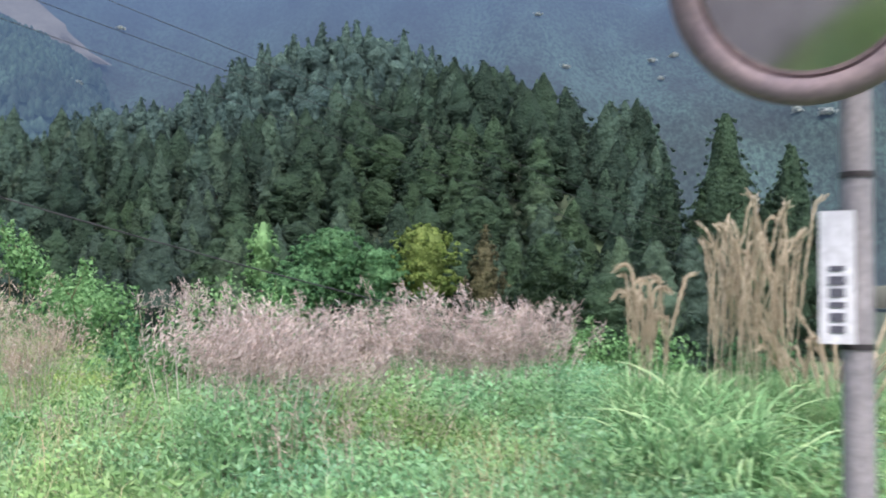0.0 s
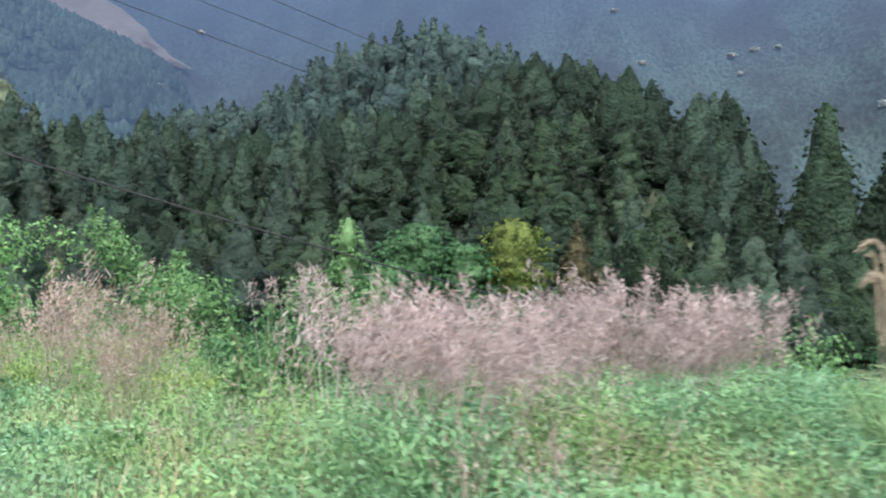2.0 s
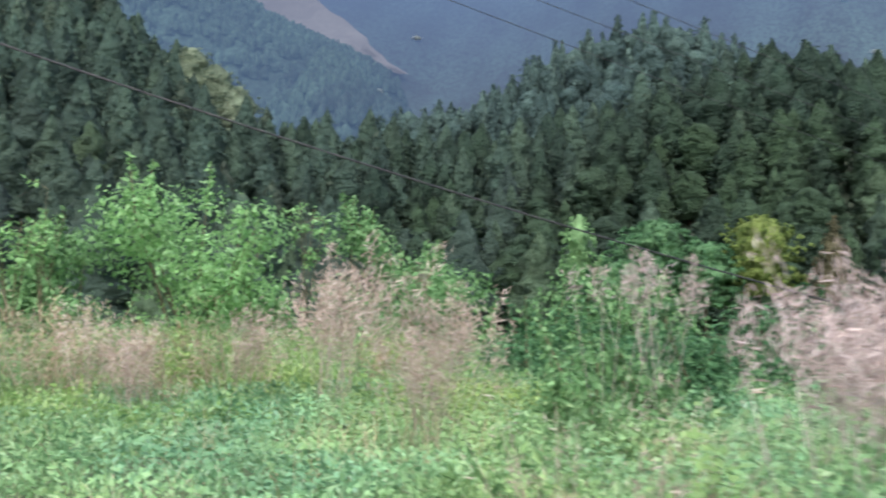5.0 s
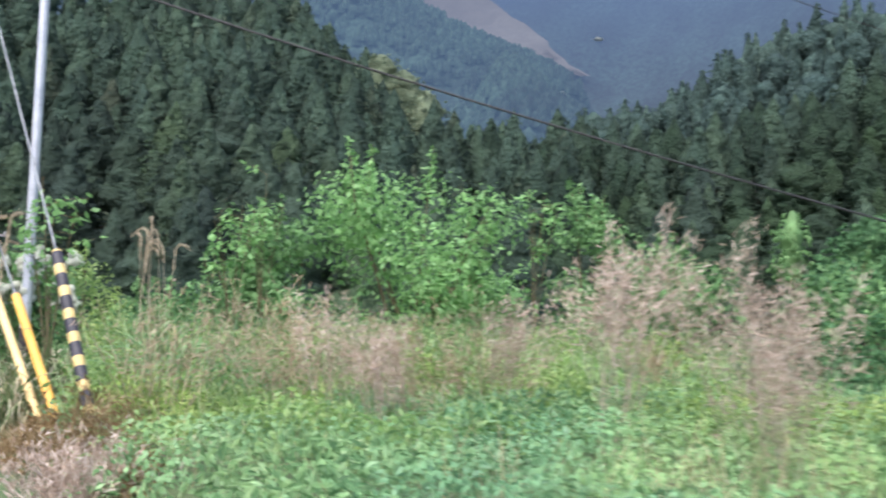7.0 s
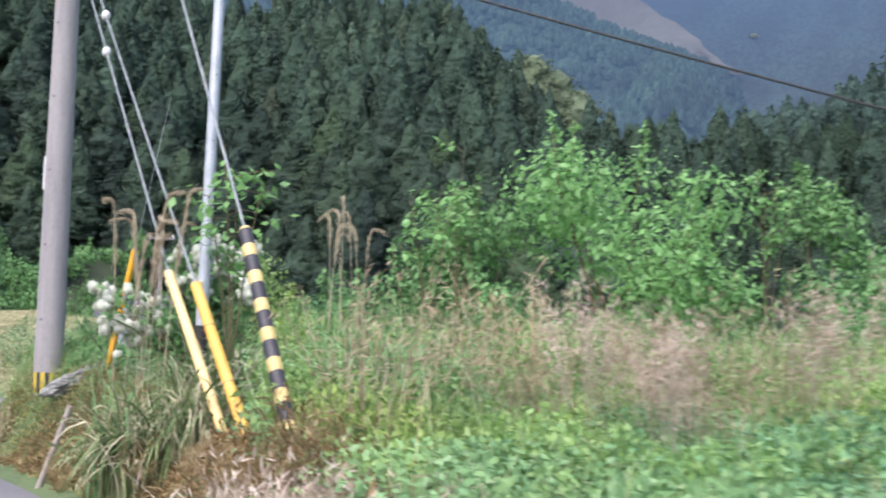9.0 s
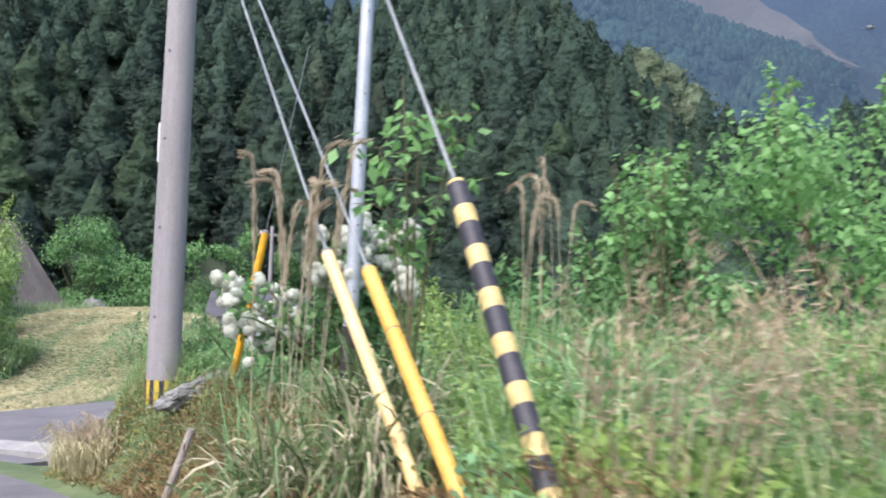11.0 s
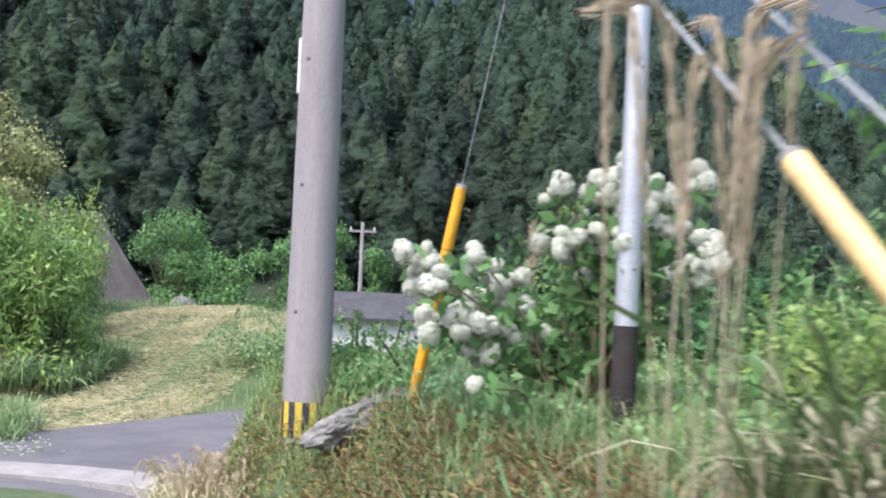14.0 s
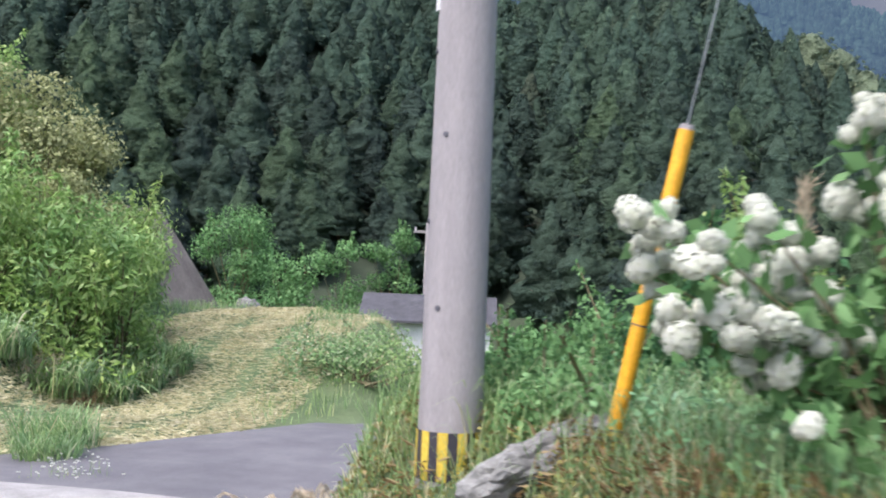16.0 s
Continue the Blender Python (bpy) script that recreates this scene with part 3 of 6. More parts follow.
tagged(backdrop("backdrop_knoll", KNOLL, D_MID), "hazy blue-green wooded knoll before the mountain spur", "mountain", kind="structure")


def on_slope(sheet, az, el, nearer=0.993):
    """The place on a far slope at a bearing and an elevation as seen from the road."""
    V = sheet[0][0].reshape(60, 150, 3)
    A = np.degrees(np.arctan2(V[0, :, 0], V[0, :, 1] - 8))
    col = V[:, int(np.argmin(np.abs(A - az)))]
    E = np.degrees(np.arctan2(col[:, 2] - 1.5, np.hypot(col[:, 0], col[:, 1] - 8)))
    r = np.interp(el, E, np.hypot(col[:, 0], col[:, 1] - 8))
    return np.array([r * math.sin(radians(az)), 8 + r * math.cos(radians(az)), 1.5 + r * math.tan(radians(el))]) * nearer


# a felled strip on the far mountain
def clearing():
    rows = []
    for el in np.linspace(12.65, 20.7, 26):
        east = 23.9 - 1.35 * (el - 12.65) + 0.2 * math.sin(el * 2.2) + 0.1 * math.sin(el * 7.0)
        half = 0.3 + 0.55 * (el - 12.65) + 0.1 * math.sin(el * 5.0)
        mid = east - half
        rows.append([on_slope(FAR, mid + half * s, el, 0.985) for s in (-1, -0.6, -0.2, 0.2, 0.6, 1)])
    V = np.array(rows).reshape(-1, 3)
    return [(V, np.array([(i * 6 + k, i * 6 + k + 1, i * 6 + k + 7, i * 6 + k + 6) for i in range(25) for k in range(5)]))]


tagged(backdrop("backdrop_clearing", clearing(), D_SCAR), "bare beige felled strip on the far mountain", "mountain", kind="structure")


# ---------------- trees ----------------
def crown_profile(u, kind):
    """Crown radius (0 to 1) at the height u (0 bottom, 1 top)."""
    if kind == "cone":
        return np.clip(1.0 - u, 0, 1) ** 0.8 * (0.75 + 0.25 * smooth(0, 0.2, u))
    if kind == "dome":
        return np.sqrt(np.clip(1 - (1.75 * u - 0.75) ** 2, 0.03, 1))
    return np.clip(1.0 - u * 0.985, 0.015, 1) ** 0.7 * (0.7 + 0.3 * smooth(0, 0.25, u))


def crown_chunks(rng, height, radius, start, tufts, size, kind, per=9, fill=1.0):
    """A crown of many ragged tufts in overlapping tiers round a lumpy inner mass."""
    seed = rng.uniform(0, 100)
    f = 1.15 / bough_size(radius)

    def swell(u, a):
        b = radius * crown_profile(u, kind)
        z = start + (height - start) * u
        x, y = b * np.cos(a), b * np.sin(a)
        m = np.array([0.97 + 0.5 * noise.noise(Vector((i * f + seed, j * f, k * f * 1.2))) + 0.32 * noise.noise(Vector((i * f * 2.4, j * f * 2.4 + seed, k * f * 2.6))) for i, j, k in zip(x, y, z)])
        return np.stack([x * m, y * m, z], 1)

    rings, sides = (16, 13) if per > 6 else (9, 8) if per > 5 else (6, 6)
    ug, ag = np.meshgrid(np.linspace(0, 0.985, rings), np.arange(sides) * 2 * math.pi / sides, indexing="ij")
    ag = ag + (np.arange(rings) % 2)[:, None] * math.pi / sides
    V = swell(ug.ravel(), ag.ravel()) * np.concatenate([np.repeat(rng.uniform(0.72, 1.0, (rings * sides, 1)) * fill, 2, 1), np.ones((rings * sides, 1))], 1)
    V[:, 2] += rng.normal(0, 0.08, len(V))
    i = (np.arange(rings - 1)[:, None] * sides + np.arange(sides)[None, :]).ravel()
    k = (np.arange(rings - 1)[:, None] * sides + (np.arange(sides)[None, :] + 1) % sides).ravel()
    body = (V, np.stack([i, k, k + sides, i + sides], 1))
    # more tufts where the crown is wide; each is a rounded cluster of sprays
    w = rng.uniform(0, 1, tufts * 4)
    w = w[rng.uniform(0, 1, tufts * 4) < 0.2 + crown_profile(w, kind)][:tufts]
    a = rng.uniform(0, 2 * math.pi, len(w))
    p = swell(w, a) * np.concatenate([np.repeat(rng.uniform(0.86, 1.1, (len(w), 1)), 2, 1), np.ones((len(w), 1))], 1)
    up = 0.7 + 0.9 * w[:, None] if kind != "dome" else 0.5 + 1.2 * w[:, None]
    out = unit(np.stack([np.cos(a), np.sin(a), np.zeros(len(a))], 1) + np.array([0, 0, 1.0]) * up)
    r = size * rng.uniform(0.65, 1.25, len(w)) * (1.1 - 0.5 * w)
    i = np.repeat(np.arange(len(w)), per)
    d = rng.normal(size=(len(i), 3))
    d = unit(d * np.sign((d * out[i]).sum(1, keepdims=True)) + out[i] * 0.6)
    q = p[i] + d * np.array([1.0, 1.0, 0.75]) * r[i, None] * rng.uniform(0.5, 1.0, (len(i), 1))
    return [body] + sprays(rng, q, d, r[i] * rng.uniform(0.35, 0.65, len(i)))


def bough_size(radius):
    return 0.55 + 0.28 * radius


def trunk_chunks(rng, height, r, bend=0.15, boughs=0, spread=1.0, start=0.3):
    z = np.linspace(0, height, 7)
    line = np.stack([np.cumsum(rng.normal(0, bend, 7)) * 0.3, np.cumsum(rng.normal(0, bend, 7)) * 0.3, z], 1)
    line[0, :2] = 0
    ch = tube(line, np.linspace(r, r * 0.18, 7), 8)
    for _ in range(boughs):
        k = rng.uniform(start, 0.92)
        o = np.array([np.interp(k * height, z, line[:, i]) for i in range(3)])
        a = rng.uniform(0, 2 * math.pi)
        ln = spread * (1.15 - k) * rng.uniform(0.7, 1.1)
        tip = o + np.array([math.cos(a) * ln, math.sin(a) * ln, ln * 0.45])
        ch = ch + tube([o, (o + tip) / 2 + [0, 0, ln * 0.06], tip], [r * 0.35 * (1.1 - k), r * 0.2 * (1.1 - k), r * 0.06], 5)
    return ch


def tree_kind(name, label, category, rng, height, radius, start, tufts, size, kind, mat, boughs=10, fill=1.0):
    root = thing(name, label, category)
    part("trunk", np_mesh("trunk", trunk_chunks(rng, height * 0.94, height * 0.016, 0.12, boughs, radius * 1.0, start / height + 0.05), M_BARK, True), root)
    part("crown", np_mesh("crown", crown_chunks(rng, height, radius, start, tufts, size, kind, 8, fill), mat, True), root)
    return root


rng = np.random.default_rng(5)
CEDARS = [tree_kind("cedar_tree", "tall dark green cedar in the wooded hillside", "tree", rng, h, r, h * s, 74, 0.46, "spire" if i % 2 else "cone", L_CEDAR, 4)
          for i, (h, r, s) in enumerate([(9.8, 3.1, 0.05), (8.8, 2.8, 0.05), (10.8, 3.2, 0.05), (8.2, 2.7, 0.05), (9.4, 3.2, 0.05), (10.2, 2.9, 0.05)])]
BROADS = [tree_kind("evergreen_oak_tree", "dark green broadleaf evergreen on the wooded hillside", "tree", rng, h, r, h * 0.1, 80, 0.46, k, L_BROAD, 4)
          for h, r, k in ((9, 2.9, "cone"), (7.6, 2.3, "dome"), (9.5, 3.0, "spire"))]
used = set()


def place(kind, x, y, s, turn, dz=-0.15, sz=None):
    m = Matrix.LocRotScale((x, y, float(ground_z(x, y)) + dz), Euler((0, 0, turn)), (s, s, sz or s))
    if kind not in used:
        used.add(kind)
        kind.matrix_basis = m
        return kind
    ob = copy_thing(kind, Matrix.Identity(4))
    ob.matrix_basis = m
    return ob


def forest_spots():
    """Jittered planting grid over the two near hills."""
    out = []
    g = np.random.default_rng(11)
    for gx in np.arange(-75, 125, 3.7):
        for gy in np.arange(44, 165, 3.7):
            x, y = gx + g.uniform(-1.3, 1.3), gy + g.uniform(-1.3, 1.3)
            r, az = math.hypot(x, y - 8), math.degrees(math.atan2(x, y - 8))
            if az < -42 or az > 66:
                continue
            inner = 50 + 17 * float(smooth(0, -5, az)) if az < 16 else 50 + 36 * float(smooth(16, 27, az)) - 18 * float(smooth(50, 57, az))
            outer = 145 if az < 16 else 138
            if az > 58 and (r > 112 or g.uniform() < 0.3):
                continue
            if inner < r < outer and not (y < 76 and -12.5 < x < -4) and not (y < 57 and x < 1.6):
                out.append((r - inner, r, az, x, y))
    return sorted(out)


SPOTS = forest_spots()
g = np.random.default_rng(3)
rest = []
for i, (_, r, az, x, y) in enumerate(SPOTS):
    broad = az > 18 and (g.uniform() < (0.8 if az > 36 else 0.5 if 26 < az and r > 80 else 0.25))
    s = g.uniform(0.5, 0.86) if az < 8 else g.uniform(0.54, 0.98) + (0.25 if i < 60 else 0.0)
    if i < 290:
        k = BROADS[i % 3] if broad else CEDARS[i % 6]
        place(k, x, y, s * 1.2, g.uniform(0, 6.28), sz=s)
    else:
        rest.append((x, y, s, broad))


def far_stand(spots, variants, name, label, mat, seed, wide=1.2):
    """Trees too many to count, joined into one mesh."""
    q = np.random.default_rng(seed)
    chunks = []
    for x, y, s, k in spots:
        v, f = variants[k]
        a = q.uniform(0, 6.28)
        R = np.array([[math.cos(a), -math.sin(a), 0], [math.sin(a), math.cos(a), 0], [0, 0, 1]])
        base = np.array([x, y, float(ground_z(x, y)) - 0.2])
        chunks.append(((v * s * np.array([wide, wide, q.uniform(0.9, 1.15)])) @ R.T + base, f))
    tagged(new(name, np_mesh(name, chunks, mat, True)), label, "forest", kind="stuff")


def merged(chunks):
    """Triangulates chunks into one (verts, faces) pair."""
    V, F, b = [], [], 0
    for v, f in chunks:
        f = np.asarray(f)
        if f.shape[1] == 4:
            f = np.concatenate([f[:, [0, 1, 2]], f[:, [0, 2, 3]]])
        V.append(v)
        F.append(f + b)
        b += len(v)
    return np.concatenate(V), np.concatenate(F)


rng = np.random.default_rng(8)
mid_cedar = [merged(crown_chunks(rng, h, r, h * 0.1, 42, 0.6, k, 6)) for h, r, k in ((9.6, 3.0, "cone"), (10.6, 3.0, "cone"), (8.8, 2.7, "spire"), (10.0, 3.1, "cone"))]
mid_broad = [merged(crown_chunks(rng, h, r, h * 0.1, 42, 0.6, "spire", 6)) for h, r in ((9, 3.0), (8, 2.7))]
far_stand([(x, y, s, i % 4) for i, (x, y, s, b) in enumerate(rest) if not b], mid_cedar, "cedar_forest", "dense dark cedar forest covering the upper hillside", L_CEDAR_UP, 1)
far_stand([(x, y, s, i % 2) for i, (x, y, s, b) in enumerate(rest) if b], mid_broad, "broadleaf_forest", "dark broadleaf trees mixed into the hillside forest", L_BROAD, 2)

rng = np.random.default_rng(9)
low_cedar = [merged(crown_chunks(rng, h, r, h * 0.1, 13, 0.95, "spire", 5)) for h, r in ((10, 2.6), (9, 2.9), (11, 2.5))] + [merged(crown_chunks(rng, h, r, 1.0, 13, 1.0, "dome", 5)) for h, r in ((8, 3.3), (7, 3.0))]
g = np.random.default_rng(21)
rear = []
for gx in np.arange(20, 240, 4.4):
    for gy in np.arange(110, 290, 4.4):
        x, y = gx + g.uniform(-2.2, 2.2), gy + g.uniform(-2.2, 2.2)
        r, az = math.hypot(x, y - 8), math.degrees(math.atan2(x, y - 8))
        if 165 < r < 268 and 17 < az < 57:
            rear.append((x, y, g.uniform(0.8, 1.2), g.integers(0, 5)))
far_stand(rear, low_cedar, "rear_hill_forest", "green mixed forest on the rounded hill behind, blued for haze", L_FAR, 4, 1.0)


# woods on the hazy spur and knoll: small ragged cones, one joined mesh each
def slope_wood(name, label, sheet, n, mat, seed, lo):
    q = np.random.default_rng(seed)
    V = sheet[0][0].reshape(60, 150, 3)
    rings, sides = 5, 5
    u, a = np.meshgrid(np.linspace(0, 1, rings), np.arange(sides) * 2 * math.pi / sides, indexing="ij")
    i = (np.arange(rings - 1)[:, None] * sides + np.arange(sides)[None, :]).ravel()
    k = (np.arange(rings - 1)[:, None] * sides + (np.arange(sides)[None, :] + 1) % sides).ravel()
    F = np.stack([i, k, k + sides, i + sides], 1)
    chunks = []
    for _ in range(n):
        o = V[int(lo + (59 - lo) * math.sqrt(q.uniform())), q.integers(0, 150)] + q.normal(0, 1.2, 3) * [1, 1, 0]
        if o[2] < 8:
            continue
        h, r = q.uniform(4.5, 8.5), q.uniform(2.0, 3.4)
        w = r * np.sqrt(np.clip(1.02 - u ** 1.6, 0, 1)) * q.uniform(0.65, 1.2, u.shape)
        chunks.append((np.stack([w * np.cos(a + u), w * np.sin(a + u), h * u - 1.0], -1).reshape(-1, 3) + o, F))
    tagged(backdrop(name, chunks, mat), label, "forest", kind="stuff")


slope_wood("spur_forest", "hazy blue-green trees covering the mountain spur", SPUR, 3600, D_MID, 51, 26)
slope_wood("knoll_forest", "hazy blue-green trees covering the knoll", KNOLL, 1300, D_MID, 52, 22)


# single trees at the foot of the wood
def lone_tree(name, label, x, y, top, radius, start, tufts, size, kind, mat, seed, boughs=10, fill=0.4):
    q = np.random.default_rng(seed)
    z0 = float(ground_z(x, y)) - 0.2
    t = tree_kind(name, label, "tree", q, top - z0, radius, start, tufts, size, kind, mat, boughs, fill)
    t.matrix_basis = pose(x, y, z0, 0, 0, seed * 50)
    return t


lone_tree("young_tree", "slender pale green young tree before the dark wood", 35.9, 56.8, 6.73, 1.0, 5.9, 150, 0.3, "dome", L_BUSH, 31, fill=0.7)
lone_tree("maple_tree", "bright green spreading maple before the dark wood", 38.5, 52.5, 6.24, 2.5, 5.4, 420, 0.42, "dome", L_EMERALD, 32, fill=0.85)
lone_tree("maple_tree", "bright green spreading maple before the dark wood", 40.2, 49.9, 4.95, 1.9, 4.8, 300, 0.4, "dome", L_EMERALD, 36, fill=0.85)
lone_tree("maple_tree", "bright green spreading maple before the dark wood", 35.0, 51.3, 3.67, 1.9, 3.9, 300, 0.4, "dome", L_EMERALD, 37, fill=0.85)
lone_tree("yellow_green_tree", "round yellow-green tree before the dark wood", 43.1, 48.8, 6.58, 2.1, 5.6, 300, 0.4, "dome", L_LIME, 33, fill=0.8)
lone_tree("browned_cedar", "browning narrow conifer before the dark wood", 46.0, 46.0, 6.69, 1.4, 5.3, 150, 0.3, "cone", L_BROWN, 34, fill=0.8)
lone_tree("small_cedar", "small dull green conifer at the foot of the wood", 48.8, 42.9, 6.02, 2.1, 4.0, 220, 0.42, "dome", L_BROAD, 35, fill=0.85)
for k, (x, y, top, r) in enumerate(((80.9, 49.6, 19.6, 5.4), (85.4, 45.6, 16.6, 4.6), (77.1, 53.4, 14.3, 3.4), (79.0, 50.9, 12.5, 3.4), (83.7, 46.9, 11.8, 3.4), (87.2, 43.5, 10.2, 3.4), (74.0, 53.0, 12.5, 3.4), (75.5, 49.5, 8.0, 3.2))):
    lone_tree("tall_cedar", "dark cedar with a pointed crown at the end of the wood", x, y, top, r, 0.6, 380, 0.56, "spire", L_BROAD, 41 + k, fill=0.95)
for k, (x, y, top, r) in enumerate(((28.6, 139.0, 34.0, 3.6), (31.4, 138.0, 31.8, 3.8), (34.4, 137.0, 29.0, 3.4), (32.0, 128.0, 26.6, 3.0))):
    lone_tree("edge_tree", "pale yellowish green tree on the forest edge by the valley gap", x, y, top, r, 1.0, 190, 0.6, "dome", L_PALE, 61 + k, fill=0.85)

rng = np.random.default_rng(90)
for sheet, az, el, rad in ((FAR, 55.9, 13.9, 8), (FAR, 54.7, 13.7, 6), (FAR, 57.2, 14.0, 5), (FAR, 55.2, 12.7, 5), (FAR, 49.8, 13.5, 6), (FAR, 53.7, 16.4, 5.5), (FAR, 48.2, 16.4, 5.5),
                           (FAR, 62.6, 10.7, 9), (FAR, 64.1, 10.5, 9), (FAR, 24.4, 14.7, 6), (SPUR, 22.2, 11.7, 4.2)):
    o = on_slope(sheet, az, el)
    t = thing("blossoming_tree", "far tree white with blossom on the wooded slope", "tree", pose(*(o - [0, 0, rad * 0.6])))
    part("crown", np_mesh("crown", crown_chunks(rng, rad * 0.9, rad * 0.95, 0.0, 18, rad * 0.4, "dome", 5), L_BLOSSOM), t)
    part("trunk", np_mesh("trunk", trunk_chunks(rng, rad, rad * 0.05), M_BARK, True), t)


# ---------------- shrubs and tall grass on the bench ----------------
def shrub(label, x, y, top, rx, ry, n_leaves, leaf, mat, seed, spikes=6, name="shrub", lobes=9, low=0.3, ratio=0.62):
    """A leafy bush: several stems, rounded lobes of leaves and long upright shoots."""
    q = np.random.default_rng(seed)
    n_leaves, leaf = int(n_leaves * 1.5), leaf * 0.82
    z0 = float(ground_z(x, y)) - 0.1
    h = top - z0
    root = thing(name, label, "shrub", pose(x, y, z0))
    lob = []
    for _ in range(lobes):
        a, k = q.uniform(0, 6.28), math.sqrt(q.uniform(0, 1)) * 0.72
        hz = h * q.uniform(low, 0.8) * (1.0 - 0.35 * k)
        lob.append((k * rx * math.cos(a), k * ry * math.sin(a), hz, min(rx, ry, h) * q.uniform(0.36, 0.58)))
    up = (h - 0.05) / max(lz + 0.9 * lr for _, _, lz, lr in lob)
    lob = [(lx, ly, lz * up if k % 3 else h * low * 0.8, lr) if k else (lx, ly, lz * up, lr) for k, (lx, ly, lz, lr) in enumerate(sorted(lob, key=lambda v: -v[2]))]
    stems, P, O = [], [], []
    for lx, ly, lz, lr in lob:
        b = np.array([q.uniform(-0.2, 0.2) * rx, q.uniform(-0.2, 0.2) * ry, 0])
        stems.append(tube([b, b * 0.4 + np.array([lx, ly, lz]) * 0.55, (lx, ly, lz)], [0.03, 0.02, 0.008], 5))
        m = n_leaves // lobes
        d = unit(q.normal(size=(m, 3)))
        P.append(np.array([lx, ly, lz]) + d * lr * q.uniform(0.55, 1.08, (m, 1)) * np.array([1.15, 1.15, 0.9]))
        O.append(d + np.array([0, 0, 0.5]))
    for _ in range(spikes):
        lx, ly, lz, lr = lob[q.integers(0, lobes)]
        tip = np.array([lx + q.normal(0, 0.25), ly + q.normal(0, 0.25), min(h * 1.0 + 0.12, lz + lr + q.uniform(0.2, 0.7))])
        b = np.array([lx, ly, lz])
        stems.append(tube([b, (b + tip) / 2, tip], [0.014, 0.01, 0.004], 4))
        m = 60
        k = q.uniform(0.2, 1, (m, 1))
        d = unit(q.normal(size=(m, 3)))
        P.append(b + (tip - b) * k + d * 0.13 * (1.25 - k))
        O.append(d + np.array([0, 0, 0.8]))
    P, O = np.concatenate(P), np.concatenate(O)
    for s in stems:
        part("stem", np_mesh("stem", s, M_STEM, True), root)
    part("foliage", np_mesh("foliage", facing_leaves(q, P, O, leaf * q.uniform(0.6, 1.25, len(P)), ratio), mat), root)
    return root


shrub("fresh green leafy bush with upright shoots above the verge", 4.7, 21.6, 3.45, 1.9, 1.5, 5200, 0.13, L_FRESH, 51, 16, lobes=20, low=0.2)
shrub("fresh green leafy bush with upright shoots above the verge", 2.7, 21.4, 2.45, 1.2, 1.1, 2600, 0.12, L_BUSH, 52, 9, low=0.12)
shrub("low fresh green bush among dry grass", 6.5, 20.8, 1.9, 1.1, 1.0, 2600, 0.12, L_BUSH, 53, 6, low=0.12)
shrub("olive green bush behind the dry plumes", 1.9, 20.9, 1.6, 0.8, 0.7, 1500, 0.1, L_BUSH, 151, 5, low=0.15)
shrub("tall pale green bush with upright shoots", 8.3, 23.2, 3.3, 1.0, 1.0, 2200, 0.14, L_BUSH, 54, 9, low=0.15)
shrub("pale green bush on the edge of the bench", 9.4, 21.6, 2.2, 1.7, 1.3, 2600, 0.13, L_BUSH, 55, 5, low=0.15)
shrub("low dark green bush behind dry grass", 8.9, 17.0, 1.3, 2.0, 1.4, 2600, 0.12, L_EMERALD, 56, 4)
shrub("low dark green bush behind dry grass", 12.0, 16.0, 1.0, 2.2, 1.6, 2600, 0.13, L_EMERALD, 57, 3)
shrub("fresh green low bush on the verge", 14.6, 12.6, 0.95, 0.9, 0.8, 900, 0.1, L_BUSH, 58, 2)
shrub("low leafy green bush before the tall bush", 2.95, 19.5, 1.45, 0.9, 0.7, 1700, 0.1, L_BUSH, 152, 5, low=0.15)
shrub("leafy green bush by the flowering shrub", 0.6, 19.9, 1.25, 1.0, 0.8, 1500, 0.11, L_BUSH, 59, 5)


def sapling(label, x, y, top, spread, seed, count):
    """Thin upright stems with a few side twigs, each ending in large drooping leaves."""
    q = np.random.default_rng(seed)
    z0 = float(ground_z(x, y)) - 0.1
    root = thing("sapling", label, "sapling", pose(x, y, z0))
    P, O = [], []
    for _ in range(4):
        tip = np.array([q.normal(0, spread * 0.5), q.normal(0, spread * 0.5), (top - z0) * q.uniform(0.8, 1.0)])
        line = np.array([tip * k * np.array([k, k, 1]) for k in np.linspace(0, 1, 6)])
        part("stem", np_mesh("stem", tube(line, np.linspace(0.012, 0.004, 6), 6), M_STEM, True), root)
        for _ in range(count // 4):
            k = q.uniform(0.68, 1.0)
            o = np.array([np.interp(k, np.linspace(0, 1, 6), line[:, i]) for i in range(3)])
            a, ln = q.uniform(0, 6.28), q.uniform(0.1, spread)
            t = o + np.array([math.cos(a) * ln, math.sin(a) * ln, q.uniform(-0.05, 0.15)])
            part("twig", np_mesh("twig", tube([o, (o + t) / 2 + [0, 0, 0.03], t], [0.004, 0.003, 0.002], 4), M_STEM, True), root)
            m = 9
            P.append(o + (t - o) * q.uniform(0.3, 1.1, (m, 1)) + q.normal(0, 0.035, (m, 3)))
            O.append(np.tile([0.25 * math.cos(a), 0.25 * math.sin(a), 1.0], (m, 1)))
    P, O = np.concatenate(P), np.concatenate(O)
    part("foliage", np_mesh("foliage", facing_leaves(q, P, O, q.uniform(0.05, 0.115, len(P)), 0.75), L_FRESH), root, "large translucent fresh leaves")


